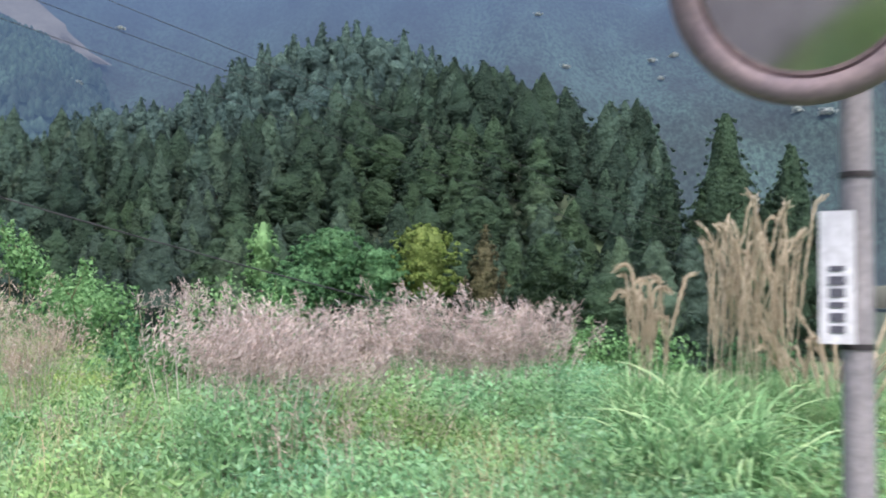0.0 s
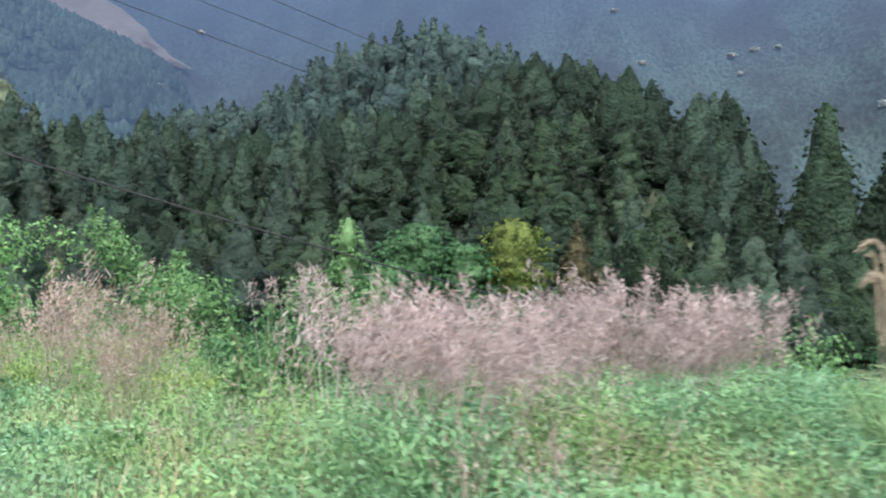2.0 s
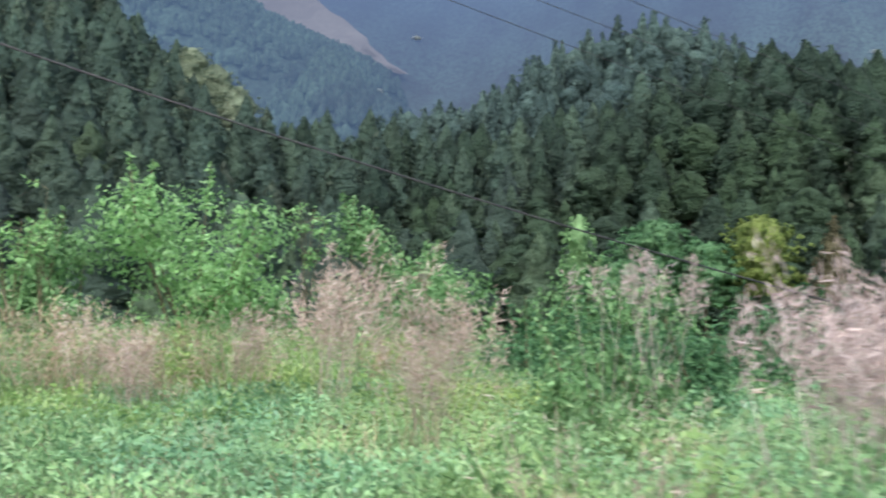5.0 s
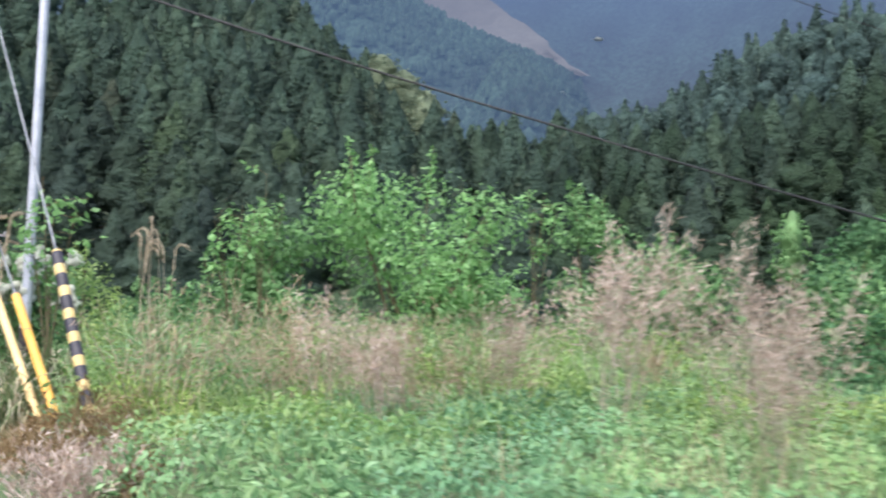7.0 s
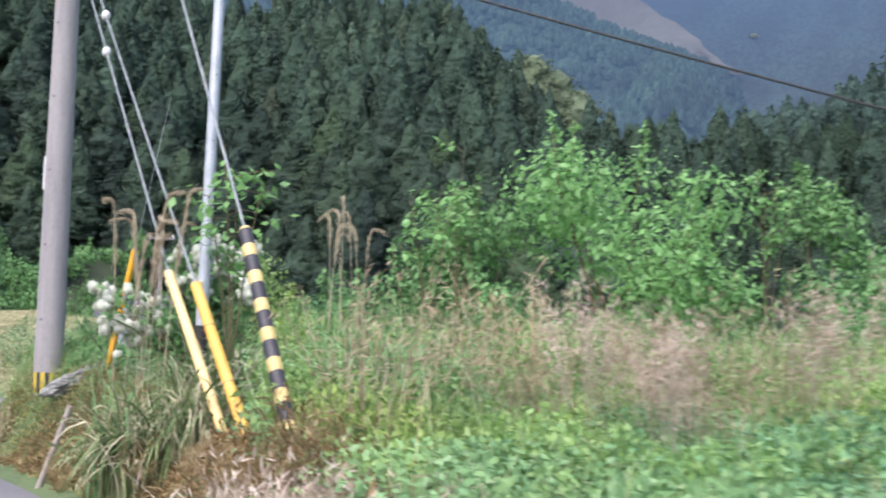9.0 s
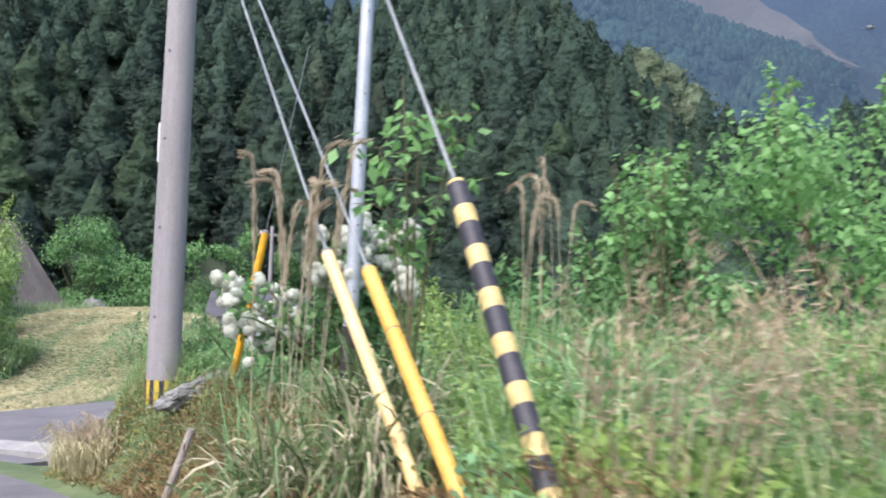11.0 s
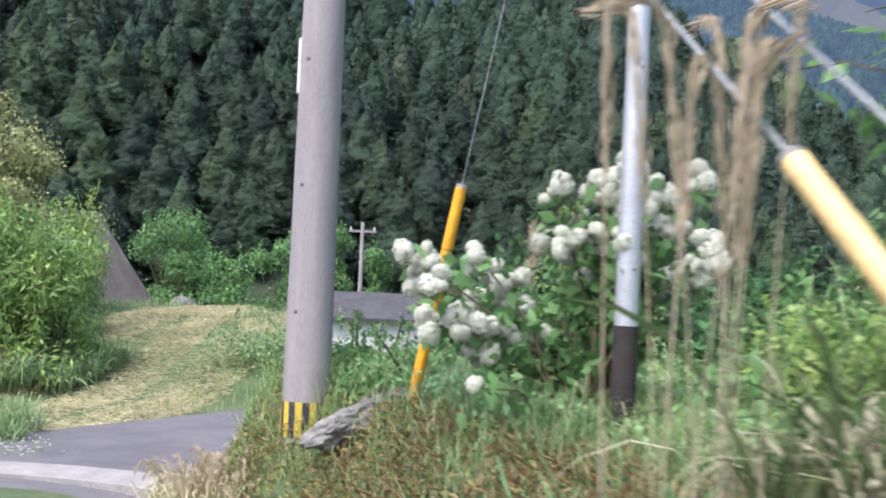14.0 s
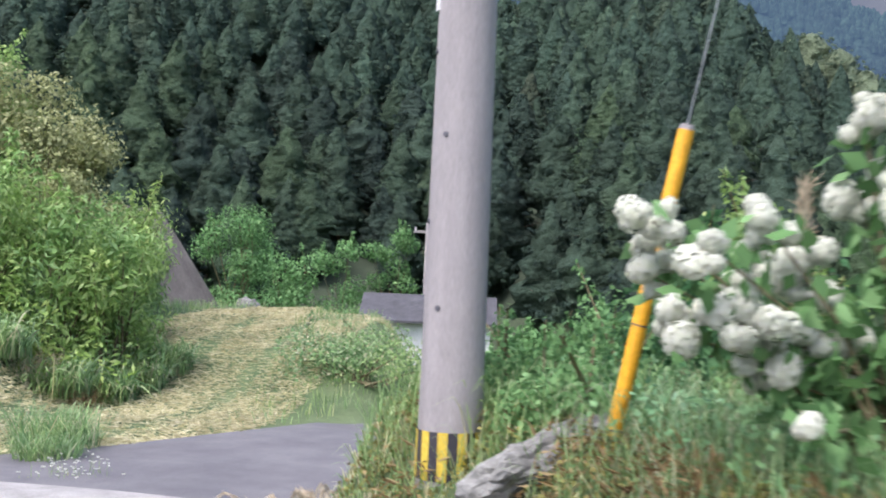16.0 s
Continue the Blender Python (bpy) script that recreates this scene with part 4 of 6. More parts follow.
sapling("broad-leaved sapling with large pale green leaves by the guards", -0.12, 17.15, 2.3, 0.42, 60, 24)
sapling("slender twiggy sapling with sparse leaves above the bushes", 1.75, 19.6, 2.5, 0.3, 160, 24)
sapling("slender twiggy sapling with sparse leaves above the bushes", 2.2, 20.6, 2.9, 0.3, 161, 24)
sapling("slender twiggy sapling with sparse leaves above the bushes", 6.6, 21.8, 3.1, 0.35, 162, 28)
shrub("fresh green leafy bush behind the pink weeds", 6.5, 12.6, 1.15, 0.8, 0.7, 1700, 0.1, L_BUSH, 141, 3)
shrub("fresh green leafy bush behind the pink weeds", 7.6, 13.3, 1.3, 0.9, 0.8, 1900, 0.11, L_EMERALD, 142, 3)
for k, (x, y, top, rx, n) in enumerate(((-11.6, 32.2, 2.75, 1.5, 3800), (-10.4, 32.5, 2.4, 1.3, 3600), (-9.7, 33.4, 1.9, 0.9, 2200),
                                       (-12.6, 33.6, 3.3, 1.6, 3000), (-12.1, 38.4, 2.2, 1.1, 2200), (-12.6, 40.6, 2.4, 0.9, 1800), (-10.9, 35.4, 2.3, 1.3, 2400), (-13.0, 40.0, 3.2, 1.7, 2200))):
    shrub("thick green scrub on the bank above the mown slope", x, y, top, rx, rx * 0.95, int(n * 1.1), 0.2, L_SCRUB, 81 + k, 12, lobes=20, low=0.12, ratio=0.32)
for k, (x, y, top, rx) in enumerate(((-13.4, 37.2, 5.5, 1.6), (-12.4, 37.0, 4.3, 1.2), (-14.2, 36.6, 5.6, 1.6))):
    shrub("dry olive-brown scrub crowning the bank", x, y, top, rx, rx, 5400, 0.13, L_OLIVE, 191 + k, 6, lobes=12, low=0.2)
shrub("fresh green shrub on the crown of the bank", -14.4, 37.9, 6.3, 1.2, 1.2, 2600, 0.13, L_SCRUB, 95, 6, lobes=10, low=0.3)
for k, (x, y, top, rx, mat) in enumerate(((12.6, 21.4, 2.2, 2.2, L_BUSH), (15.6, 19.6, 1.75, 2.6, L_EMERALD), (18.0, 17.4, 1.45, 2.4, L_EMERALD), (20.2, 15.2, 1.2, 2.2, L_BUSH), (10.6, 24.0, 2.5, 1.8, L_BUSH), (23.0, 13.0, 1.0, 2.2, L_EMERALD))):
    shrub("green bush on the far edge of the bench", x, y, top, rx, rx * 0.8, 2600, 0.16, mat, 101 + k, 5)
shrub("leafy green bush beside the concrete wall", -12.2, 48.6, 3.5, 1.9, 1.5, 4200, 0.2, L_BUSH, 64, 12, lobes=18, low=0.06, ratio=0.35)
for k, (x, y, top, rx) in enumerate(((-2.4, 47.0, 0.1, 1.7), (-0.6, 49.0, 0.7, 1.8), (1.2, 48.0, 0.4, 1.6), (-16.2, 68.5, 3.0, 2.6), (-13.1, 70.2, 3.7, 2.2), (-10.5, 70.8, 4.6, 1.9), (-8.2, 71.6, 3.4, 1.8))):
    shrub("light green thicket beyond the mown slope", x, y, top, rx, rx * 0.8, 2800, 0.24, L_BUSH, 265 + k, 6, lobes=13, low=0.15)
shrub("round green bush behind the orange guard", -1.4, 24.4, 0.95, 0.7, 0.6, 1700, 0.08, L_BUSH, 171, 4, lobes=10, low=0.15)
shrub("pale green leafy bush behind the snowball bush", -0.35, 25.2, 1.85, 0.9, 0.8, 2000, 0.1, L_SCRUB, 172, 6, lobes=11, low=0.2)
shrub("bright green shrub beside the utility pole", -2.28, 22.2, 0.55, 0.34, 0.4, 1300, 0.06, L_BUSH, 173, 5, lobes=9, low=0.15)
shrub("leafy weeds at the foot of the utility pole", -2.05, 21.6, 0.5, 0.5, 0.42, 2200, 0.065, L_BUSH, 67, 4, lobes=12, low=0.12)
shrub("weedy bank between the side road and the mown slope", -5.4, 34.5, 0.2, 1.8, 1.4, 3400, 0.09, L_GRASS, 68, 3, lobes=12)
shrub("green bush behind the yellow guard", 0.1, 23.2, 1.25, 2.0, 1.2, 2800, 0.12, L_EMERALD, 69, 4)


def along(points, n, q, spread):
    P = np.array(points, float)
    k = q.uniform(0, len(P) - 1, n)
    i = np.minimum(k.astype(int), len(P) - 2)
    return P[i] + (P[i + 1] - P[i]) * (k - i)[:, None] + q.normal(0, spread, (n, 2))


def feather_stalk(q, h, lean, az, hook, fan, head=0.6, barb=0.1, loose=0.08):
    """A dead stem with a narrow feathery head whose tip curls over."""
    out = np.array([math.cos(az), math.sin(az), 0])
    up = np.array([0, 0, 1.0])
    t = np.linspace(0, 1, 7)
    line = [out * lean * k * k * h + up * h * k for k in t]
    c = line[-1]
    for a in (28, 58, 90, 122):
        line.append(c + out * hook * (1 - math.cos(radians(a))) + up * hook * math.sin(radians(a)))
    line.append(line[-1] - up * hook * 0.6 + out * hook * 0.3)
    line = np.array(line)
    n = len(line)
    ch = tube(line, np.linspace(0.0036, 0.0018, n), 4, False)
    tt = np.concatenate([[0], np.cumsum(np.linalg.norm(np.diff(line, axis=0), axis=1))])
    tt = tt / tt[-1]
    k = head + (1 - head) * q.uniform(0, 1, fan) ** 0.9
    p = np.stack([np.interp(k, tt, line[:, i]) for i in range(3)], 1) + q.normal(0, 0.008, (fan, 3))
    e = np.minimum(k + 0.04, 1)
    d = unit(np.stack([np.interp(e, tt, line[:, i]) for i in range(3)], 1) - np.stack([np.interp(e - 0.06, tt, line[:, i]) for i in range(3)], 1))
    return merged(ch + leaves(q, p, d + q.normal(size=(fan, 3)) * loose - up * 0.06, q.uniform(0.6, 1.3, fan) * barb, 0.07, 0.1))


def pampas(label, x, y, height, count, spread, green, seed, mat_leaf=None, fan=150, lean=0.1, bl=1.0, head=0.6, barb=0.1, arch=0.75, wide=0.014, loose=0.08, even=0.84, hook=(0.04, 0.11), drooping=False):
    """Silver grass: arching blades below and last year's plumes above, each plume a part."""
    q = np.random.default_rng(seed)
    root = thing("silver_grass", label, "grass clump", pose(x, y, float(ground_z(x, y)) - 0.03))
    a, k = q.uniform(0, 6.28, green), np.sqrt(q.uniform(0, 1, green)) * spread
    p = np.stack([k * np.cos(a), k * np.sin(a), np.zeros(green)], 1)
    long = bl * q.uniform(0.6, 1.25, green)
    part("blades", np_mesh("blades", arching_blades(q, p, long, wide, arch) if drooping else blades(q, p, long, wide, arch, 0.9), mat_leaf or L_REED), root, "long arching blades")
    heads = [np_mesh("plume", [feather_stalk(q, height * q.uniform(0.8, 1.02), lean * q.uniform(0.1, 1.6), q.uniform(0, 6.28), q.uniform(*hook), fan, head, barb, loose)], L_PLUME) for _ in range(7)]
    for i in range(count):
        b, k = q.uniform(0, 6.28), math.sqrt(q.uniform(0, 1)) * spread * 0.8
        s = q.uniform(even, 1.02)
        part("plume", heads[i % 7], root, "dry tan plume", Matrix.LocRotScale((k * math.cos(b), k * math.sin(b), 0), Euler((0, 0, q.uniform(0, 6.28))), (1, 1, s)))
    return root


pampas("tall tan plumes over arching green blades on the verge", 9.35, 5.5, 2.68, 44, 0.6, 700, 71, fan=170, head=0.5, barb=0.11, lean=0.17, loose=0.11, bl=0.95, hook=(0.015, 0.06))
pampas("shorter tan plumes with curled tips on the verge", 8.8, 6.3, 2.0, 18, 0.36, 420, 72, fan=220, head=0.62, barb=0.1, lean=0.12, loose=0.11, bl=0.9, hook=(0.03, 0.08))
pampas("leaning tan plumes at the edge of a clump", 9.75, 4.8, 1.6, 18, 0.42, 420, 79, fan=240, lean=0.4, head=0.5, barb=0.1, loose=0.14, bl=0.9, hook=(0.02, 0.07))
pampas("tan plumes on tall bare stems behind the guy guards", -0.86, 17.08, 2.72, 10, 0.3, 80, 73, fan=170, lean=0.07, head=0.72, barb=0.08, even=0.88, hook=(0.02, 0.07))
pampas("single fluffy pale plume beside the flowering bush", -1.08, 20.6, 1.5, 1, 0.02, 24, 92, fan=170, lean=0.01, head=0.68, barb=0.07, loose=0.55, even=1.0, bl=0.6, hook=(0.004, 0.008))
pampas("sparse tan plumes among bushes", 0.85, 18.4, 2.05, 8, 0.28, 90, 74, fan=150, head=0.76, barb=0.055, lean=0.05)
pampas("arching half-dry grass tussock beside the road", -0.68, 16.85, 0.7, 0, 0.34, 780, 76, L_TUSSOCK, bl=0.92, arch=0.55, wide=0.014, drooping=True)
pampas("arching half-dry grass tussock beside the road", -0.2, 16.35, 0.7, 0, 0.24, 300, 276, L_TUSSOCK, bl=0.7, arch=0.55, wide=0.013, drooping=True)
pampas("arching half-dry grass tussock beside the road", -0.25, 17.4, 0.7, 0, 0.3, 380, 277, L_TUSSOCK, bl=0.9, arch=0.55, wide=0.014, drooping=True)
pampas("arching half-dry grass tussock beside the road", -1.1, 17.6, 0.7, 0, 0.2, 200, 278, L_TUSSOCK, bl=0.66, arch=0.6, wide=0.014, drooping=True)
pampas("arching green grass tussock beside the striped guard", 0.95, 16.6, 0.7, 0, 0.36, 420, 176, bl=0.9, arch=0.8, drooping=True)
pampas("pale dry seeding grass at the road corner", -4.0, 23.9, 0.55, 16, 0.45, 420, 85, L_HAY, bl=0.42, fan=90, head=0.5, barb=0.06, lean=0.3)
pampas("pale dry seeding grass at the road corner", -3.6, 23.2, 0.5, 10, 0.3, 260, 86, L_HAY, bl=0.35, fan=90, head=0.5, barb=0.06, lean=0.3)
for k, (x, y) in enumerate(((-3.35, 21.55), (-3.55, 21.9), (-3.15, 21.2))):
    pampas("pale dry seeding grass at the road corner", x, y, 0.5, 12, 0.26, 260, 88 + k, L_HAY, bl=0.42, fan=90, head=0.45, barb=0.06, lean=0.35)
pampas("green and straw grass on the corner bank", -2.0, 23.4, 0.4, 1, 0.6, 500, 87, L_GRASS, bl=0.25)
pampas("arching green grass tussock beside the road", 6.7, 4.3, 0.9, 0, 0.6, 900, 77, bl=0.85, arch=0.8, drooping=True)
pampas("arching green grass tussock beside the road", 8.0, 5.3, 0.9, 0, 0.7, 900, 78, bl=1.0, arch=0.8, drooping=True)


def dead_clump(q, h, n, spread, side, leaf, lean=0.35, bare=0.25, low=0.45):
    """Dead stems clothed in small shrivelled leaves, in leaning tapered sprays."""
    a, k = q.uniform(0, 6.28, n), np.sqrt(q.uniform(0, 1, n)) * spread
    p = np.stack([k * np.cos(a), k * np.sin(a), np.zeros(n)], 1)
    hh = h * q.uniform(low, 1.05, n)
    ln = np.stack([np.cos(a), np.sin(a)], 1) * (q.uniform(0.0, lean, n) * k / spread)[:, None] + np.array([0.17, -0.1])
    tips = p + np.stack([ln[:, 0] * hh, ln[:, 1] * hh, hh], 1)
    stalks = [tube([p[i], (p[i] + tips[i]) / 2, tips[i]], [0.003, 0.0028, 0.002], 4, False) for i in range(0, n, max(1, n // 7))]
    s = unit(np.cross(tips - p, q.normal(size=(n, 3)))) * 0.004
    mids = p + (tips - p) * bare * 0.8
    V = np.stack([mids - s, mids + s, tips], 1).reshape(-1, 3)
    ch = [(V, np.arange(n)[:, None] * 3 + [0, 1, 2])]
    m = n * side
    i = np.repeat(np.arange(n), side)
    t = q.uniform(bare, 1.0, m) ** 0.7
    o = p[i] + (tips[i] - p[i]) * t[:, None] + q.normal(size=(m, 3)) * (0.09 * (1.3 - t))[:, None]
    d = q.normal(size=(m, 3)) * 0.5 + np.array([0.35, -0.15, 0.7])
    return stalks, ch + leaves(q, o, d, q.uniform(0.5, 1.6, m) * leaf, 0.14, 0.2)


def clump_meshes(mat, *shape):
    stalks, spray = dead_clump(rng, *shape)
    return [np_mesh("stalk", s, mat, True) for s in stalks], np_mesh("spray", spray, mat)


rng = np.random.default_rng(14)
DEAD = [clump_meshes(L_PINK, h, 26, w, 44, 0.06, 0.55, 0.7, 0.78) for h, w in ((1.35, 0.26), (1.5, 0.2), (1.2, 0.32), (1.4, 0.24))]
BEIGE = [clump_meshes(L_BEIGE, h, 26, w, 40, 0.06, 0.42, 0.56, 0.62) for h, w in ((1.6, 0.13), (1.4, 0.15))]
BROWNED = [clump_meshes(L_STRAW, h, 40, 0.24, 9, 0.13, 0.6, 0.35) for h in (1.1, 1.35)]
SPARSE = [clump_meshes(L_BEIGE, h, 14, 0.2, 12, 0.06, 0.5, 0.4) for h in (1.05, 1.2)]
FANNED = [clump_meshes(L_TAN, h, 26, 0.14, 26, 0.05, 0.9, 0.4) for h in (0.95, 1.1)]
TOPPED = [clump_meshes(L_PINK, 1.75, 8, 0.1, 44, 0.06, 0.5, 0.76, 0.85)]
STUBBLE = [clump_meshes(L_STUBBLE, h, 120, 0.26, 5, 0.09, 1.4) for h in (0.62, 0.72)]
WITHERED = [clump_meshes(L_RUSSET, h, 80, 0.3, 8, 0.08, 0.9) for h in (0.5, 0.6)]


def dry_clump(meshes, i, x, y, s, label):
    t = thing("dry_weed_clump", label, "dry weeds", Matrix.LocRotScale((x, y, float(ground_z(x, y)) - 0.03), Euler((0, 0, i * 2.1)), (s, s, s)))
    stalks, spray = meshes[i % len(meshes)]
    for k in stalks:
        part("stalk", k, t)
    part("spray", spray, t, "shrivelled dead leaves")
    return t


q = np.random.default_rng(17)
PINK_LABEL = "pinkish dead weed stems, finely branched and leaning"
for i, (x, y) in enumerate(along([(4.55, 8.0), (5.4, 8.2), (6.4, 8.3), (7.6, 8.3), (7.8, 8.35)], 17, q, 0.24)):
    dry_clump(DEAD, i, x, y, q.uniform(0.94, 1.12) * (0.98 + 0.03 * (x - 4.5)), PINK_LABEL)
for i, (x, y) in enumerate(((8.75, 8.3), (9.0, 8.1), (8.5, 8.45), (9.2, 8.3), (8.85, 8.5))):
    dry_clump(DEAD, i, x, y, 1.12 - 0.06 * i, PINK_LABEL)
for i, (x, y) in enumerate(((4.3, 14.1), (4.42, 14.22), (4.9, 13.05), (4.98, 13.0))):
    dry_clump(BEIGE, i, x, y, q.uniform(0.98, 1.12) * (1.16 if i < 2 else 0.92), "beige dead weed stems standing in a narrow spray")
for i, (x, y, k) in enumerate(((6.1, 12.0, 1.0), (6.85, 12.3, 1.08))):
    dry_clump(TOPPED, i, x, y, k, "tall pinkish dead stems feathered only at the top")
for i, (x, y) in enumerate(along([(4.6, 11.4), (3.2, 13.6), (2.0, 17.0)], 5, q, 0.5)):
    dry_clump(BEIGE, i + 1, x, y, q.uniform(0.6, 0.95), "beige dead weed stems standing in a narrow spray")
for i, (x, y) in enumerate(along([(5.6, 14.4), (3.6, 17.0), (1.8, 17.6), (0.6, 16.2)], 6, q, 0.6)):
    dry_clump(BROWNED, i, x, y, q.uniform(0.55, 0.9), "straw-coloured dry grass standing among weeds")
for i, (x, y) in enumerate(along([(3.2, 5.4), (4.6, 6.6), (6.4, 7.4), (3.4, 8.6), (4.4, 10.6)], 6, q, 0.45)):
    dry_clump(SPARSE, i, x, y, q.uniform(0.6, 0.95), "thin tan dead stalks standing in the green weeds")
for i, (x, y) in enumerate(((1.87, 15.4), (2.05, 15.3), (2.85, 14.6), (0.95, 15.1), (1.55, 16.6), (3.7, 15.4))):
    dry_clump(FANNED, i, x, y, q.uniform(1.0, 1.25), "tan dead weed fanning out above the green weeds")
for i, (x, y) in enumerate(along([(0.32, 13.7), (0.46, 13.45), (0.6, 13.55), (0.5, 13.9)], 4, q, 0.05)):
    dry_clump(STUBBLE, i, x, y, q.uniform(0.62, 0.85), "pale broken straw stalks matted at the guards' feet")
for i, (x, y) in enumerate(along([(0.75, 14.3), (0.35, 14.7), (-0.25, 15.7), (-0.9, 17.4), (-1.6, 19.4)], 13, q, 0.13)):
    dry_clump(WITHERED if i % 3 else BROWNED, i, x, y, q.uniform(0.5, 0.9) * (1.0 if i % 3 else 0.5), "withered brown grass tuft at the road edge")


for i, (x, y) in enumerate(along([(-10.2, 31.0), (-9.6, 32.0), (-9.3, 33.2), (-9.2, 34.2)], 12, q, 0.4)):
    dry_clump(FANNED if i % 3 else WITHERED, i, x, y, q.uniform(0.45, 0.75), "withered brown growth at the foot of the bank")
pampas("tuft of green roadside grass with daisies beside it", -8.0, 28.0, 0.5, 0, 0.5, 420, 187, L_GRASS, bl=0.6, arch=0.9)
pampas("tuft of green roadside grass with daisies beside it", -7.7, 27.2, 0.5, 0, 0.35, 300, 188, L_GRASS, bl=0.42, arch=0.9)


for k, (x, y) in enumerate(((-10.6, 30.9), (-9.9, 31.5), (-9.5, 32.4), (-9.3, 33.3), (-9.2, 34.3), (-10.0, 32.2))):
    pampas("shaggy green grass at the foot of the bank", x, y, 0.5, 0, 0.6, 520, 301 + k, L_GRASS, bl=0.7, arch=0.6, wide=0.02, drooping=True)


def daisies(x, y, n, spread, seed):
    """A patch of small white wild flowers on thin stems."""
    g = np.random.default_rng(seed)
    p = np.stack([x + g.normal(0, spread, n), y + g.normal(0, spread, n)], 1)
    base = np.concatenate([p, ground_z(p[:, 0], p[:, 1])[:, None]], 1)
    top = base + np.stack([g.normal(0, 0.03, n), g.normal(0, 0.03, n), g.uniform(0.12, 0.3, n)], 1)
    a = g.uniform(0, 6.28, n * 7)
    d = np.stack([np.cos(a), np.sin(a), g.normal(0.1, 0.25, n * 7)], 1)
    petals = leaves(g, np.repeat(top, 7, 0), d, np.full(n * 7, 0.022), 0.6, 0.1)
    me = np_mesh("wild_daisies", petals + blades(g, base, top[:, 2] - base[:, 2], 0.006, 0.2, 0.2), L_PETAL)
    me.materials.append(L_GRASS)
    me.polygons.foreach_set("material_index", np.concatenate([np.zeros(n * 14, np.int32), np.ones(len(me.polygons) - n * 14, np.int32)]))
    tagged(new("wild_daisies", me), "patch of small white wild flowers by the road", "wild flowers", kind="stuff")


daisies(-6.9, 26.3, 60, 0.22, 5)
daisies(-3.1, 24.9, 80, 0.22, 6)


# ---------------- low growth: too much to count ----------------
def on_ground(xy, lift=0.0):
    return np.concatenate([xy, (ground_z(xy[:, 0], xy[:, 1]) + lift)[:, None]], 1)


def scatter(q, n, x0, x1, y0, y1, keep):
    p = np.stack([q.uniform(x0, x1, n), q.uniform(y0, y1, n)], 1)
    return p[keep(p[:, 0], p[:, 1], q)]


def verge(x, y, q):
    """The weedy bench: off the road, out to its edge; thinner far from the road."""
    d, _ = road_at(x, y)
    r = np.hypot(x - 0.5, y - 8)
    east = x > np.interp(y, RD[:11, 1], RD[:11, 0]) + 0.5
    return (d > np.where((y > 17.2) & (y < 23.0), 2.55, np.where(y > 14.3, 1.75, 1.45))) & east & (r < 16) & (q.uniform(0, 1, len(x)) < np.clip(1.35 - d * 0.075, 0.15, 1)) & ~((y > 20.5) & (x < -2.75 - 0.12 * (y - 21))) & ~((y > 15.4) & (y < 18.0) & (x < 0.2)) & ~((y > 17.6) & (x < -0.2) & (q.uniform(0, 1, len(x)) < 0.55))


q = np.random.default_rng(41)
mounds = lambda x, y: 0.5 + 0.5 * np.clip(wave(x, y, 0.9) * 0.5 + 0.5 * wave(y, x, 2.1), -1, 1)
spots = scatter(q, 41000, -4, 15, -2, 25.5, verge)
rank = lambda p: smooth(3.0, 7.5, road_at(p[:, 0], p[:, 1])[0]) * (1 - 0.5 * smooth(12, 16, p[:, 1]))
tall = 0.2 + 0.24 * mounds(spots[:, 0], spots[:, 1]) + 0.1 * rank(spots)
base = np.repeat(on_ground(spots), 10, 0)
k = q.uniform(0.25, 1.0, len(base))
pp = base + np.stack([q.normal(0, 0.09, len(base)), q.normal(0, 0.09, len(base)), k * np.repeat(tall, 10)], 1)
dd = q.normal(size=(len(base), 3)) * 0.35 + np.array([0, -0.25, 1.0])
tagged(new("weeds", np_mesh("weeds", facing_leaves(q, pp, dd, q.uniform(0.034, 0.068, len(base)), 0.6), L_WEED)), "pale green leafy weeds covering the verge", "weeds", kind="stuff")

patch = lambda x, y: np.clip(wave(x * 1.3 + 5, y * 1.3, 1.0), -1, 1)
spots = scatter(q, 15000, -4, 15, -2, 25.5, lambda x, y, g: verge(x, y, g) & (patch(x, y) > 0.35) & ((y < 17) | (x > 0.6)))
tall = 0.2 + 0.26 * patch(spots[:, 0], spots[:, 1]) + 0.1 * rank(spots)
base = np.repeat(on_ground(spots), 10, 0)
k = q.uniform(0.3, 1.0, len(base))
pp = base + np.stack([q.normal(0, 0.06, len(base)), q.normal(0, 0.06, len(base)), k * np.repeat(tall, 10)], 1)
dd = q.normal(size=(len(base), 3)) * 0.7 + np.array([0, 0, 0.5])
tagged(new("tall_weeds", np_mesh("tall_weeds", leaves(q, pp, dd, q.uniform(0.05, 0.11, len(base)), 0.4, 0.25), L_MUGWORT)), "taller blue-green weeds in patches on the verge", "weeds", kind="stuff")

rank_patch = lambda x, y, g: verge(x, y, g) & (y > 13.9 + 0.5 * np.sin(x * 1.7)) & (y < 20.5) & (x > 0.1) & (x < 7.5) & (wave(x * 1.6, y * 1.6, 1.0) > -0.5)
spots = scatter(q, 9000, 0, 8, 13.5, 20.5, rank_patch)
tall = (0.4 + 0.4 * smooth(14, 18.5, spots[:, 1])) * (0.7 + 0.3 * mounds(spots[:, 0] * 1.5, spots[:, 1] * 1.5)) * q.uniform(0.75, 1.2, len(spots))
base = np.repeat(on_ground(spots), 13, 0)
k = q.uniform(0.2, 1.0, len(base))
pp = base + np.stack([q.normal(0, 0.07, len(base)), q.normal(0, 0.07, len(base)), k * np.repeat(tall, 13)], 1)
dd = q.normal(size=(len(base), 3)) * 0.5 + np.array([0, -0.3, 0.8])
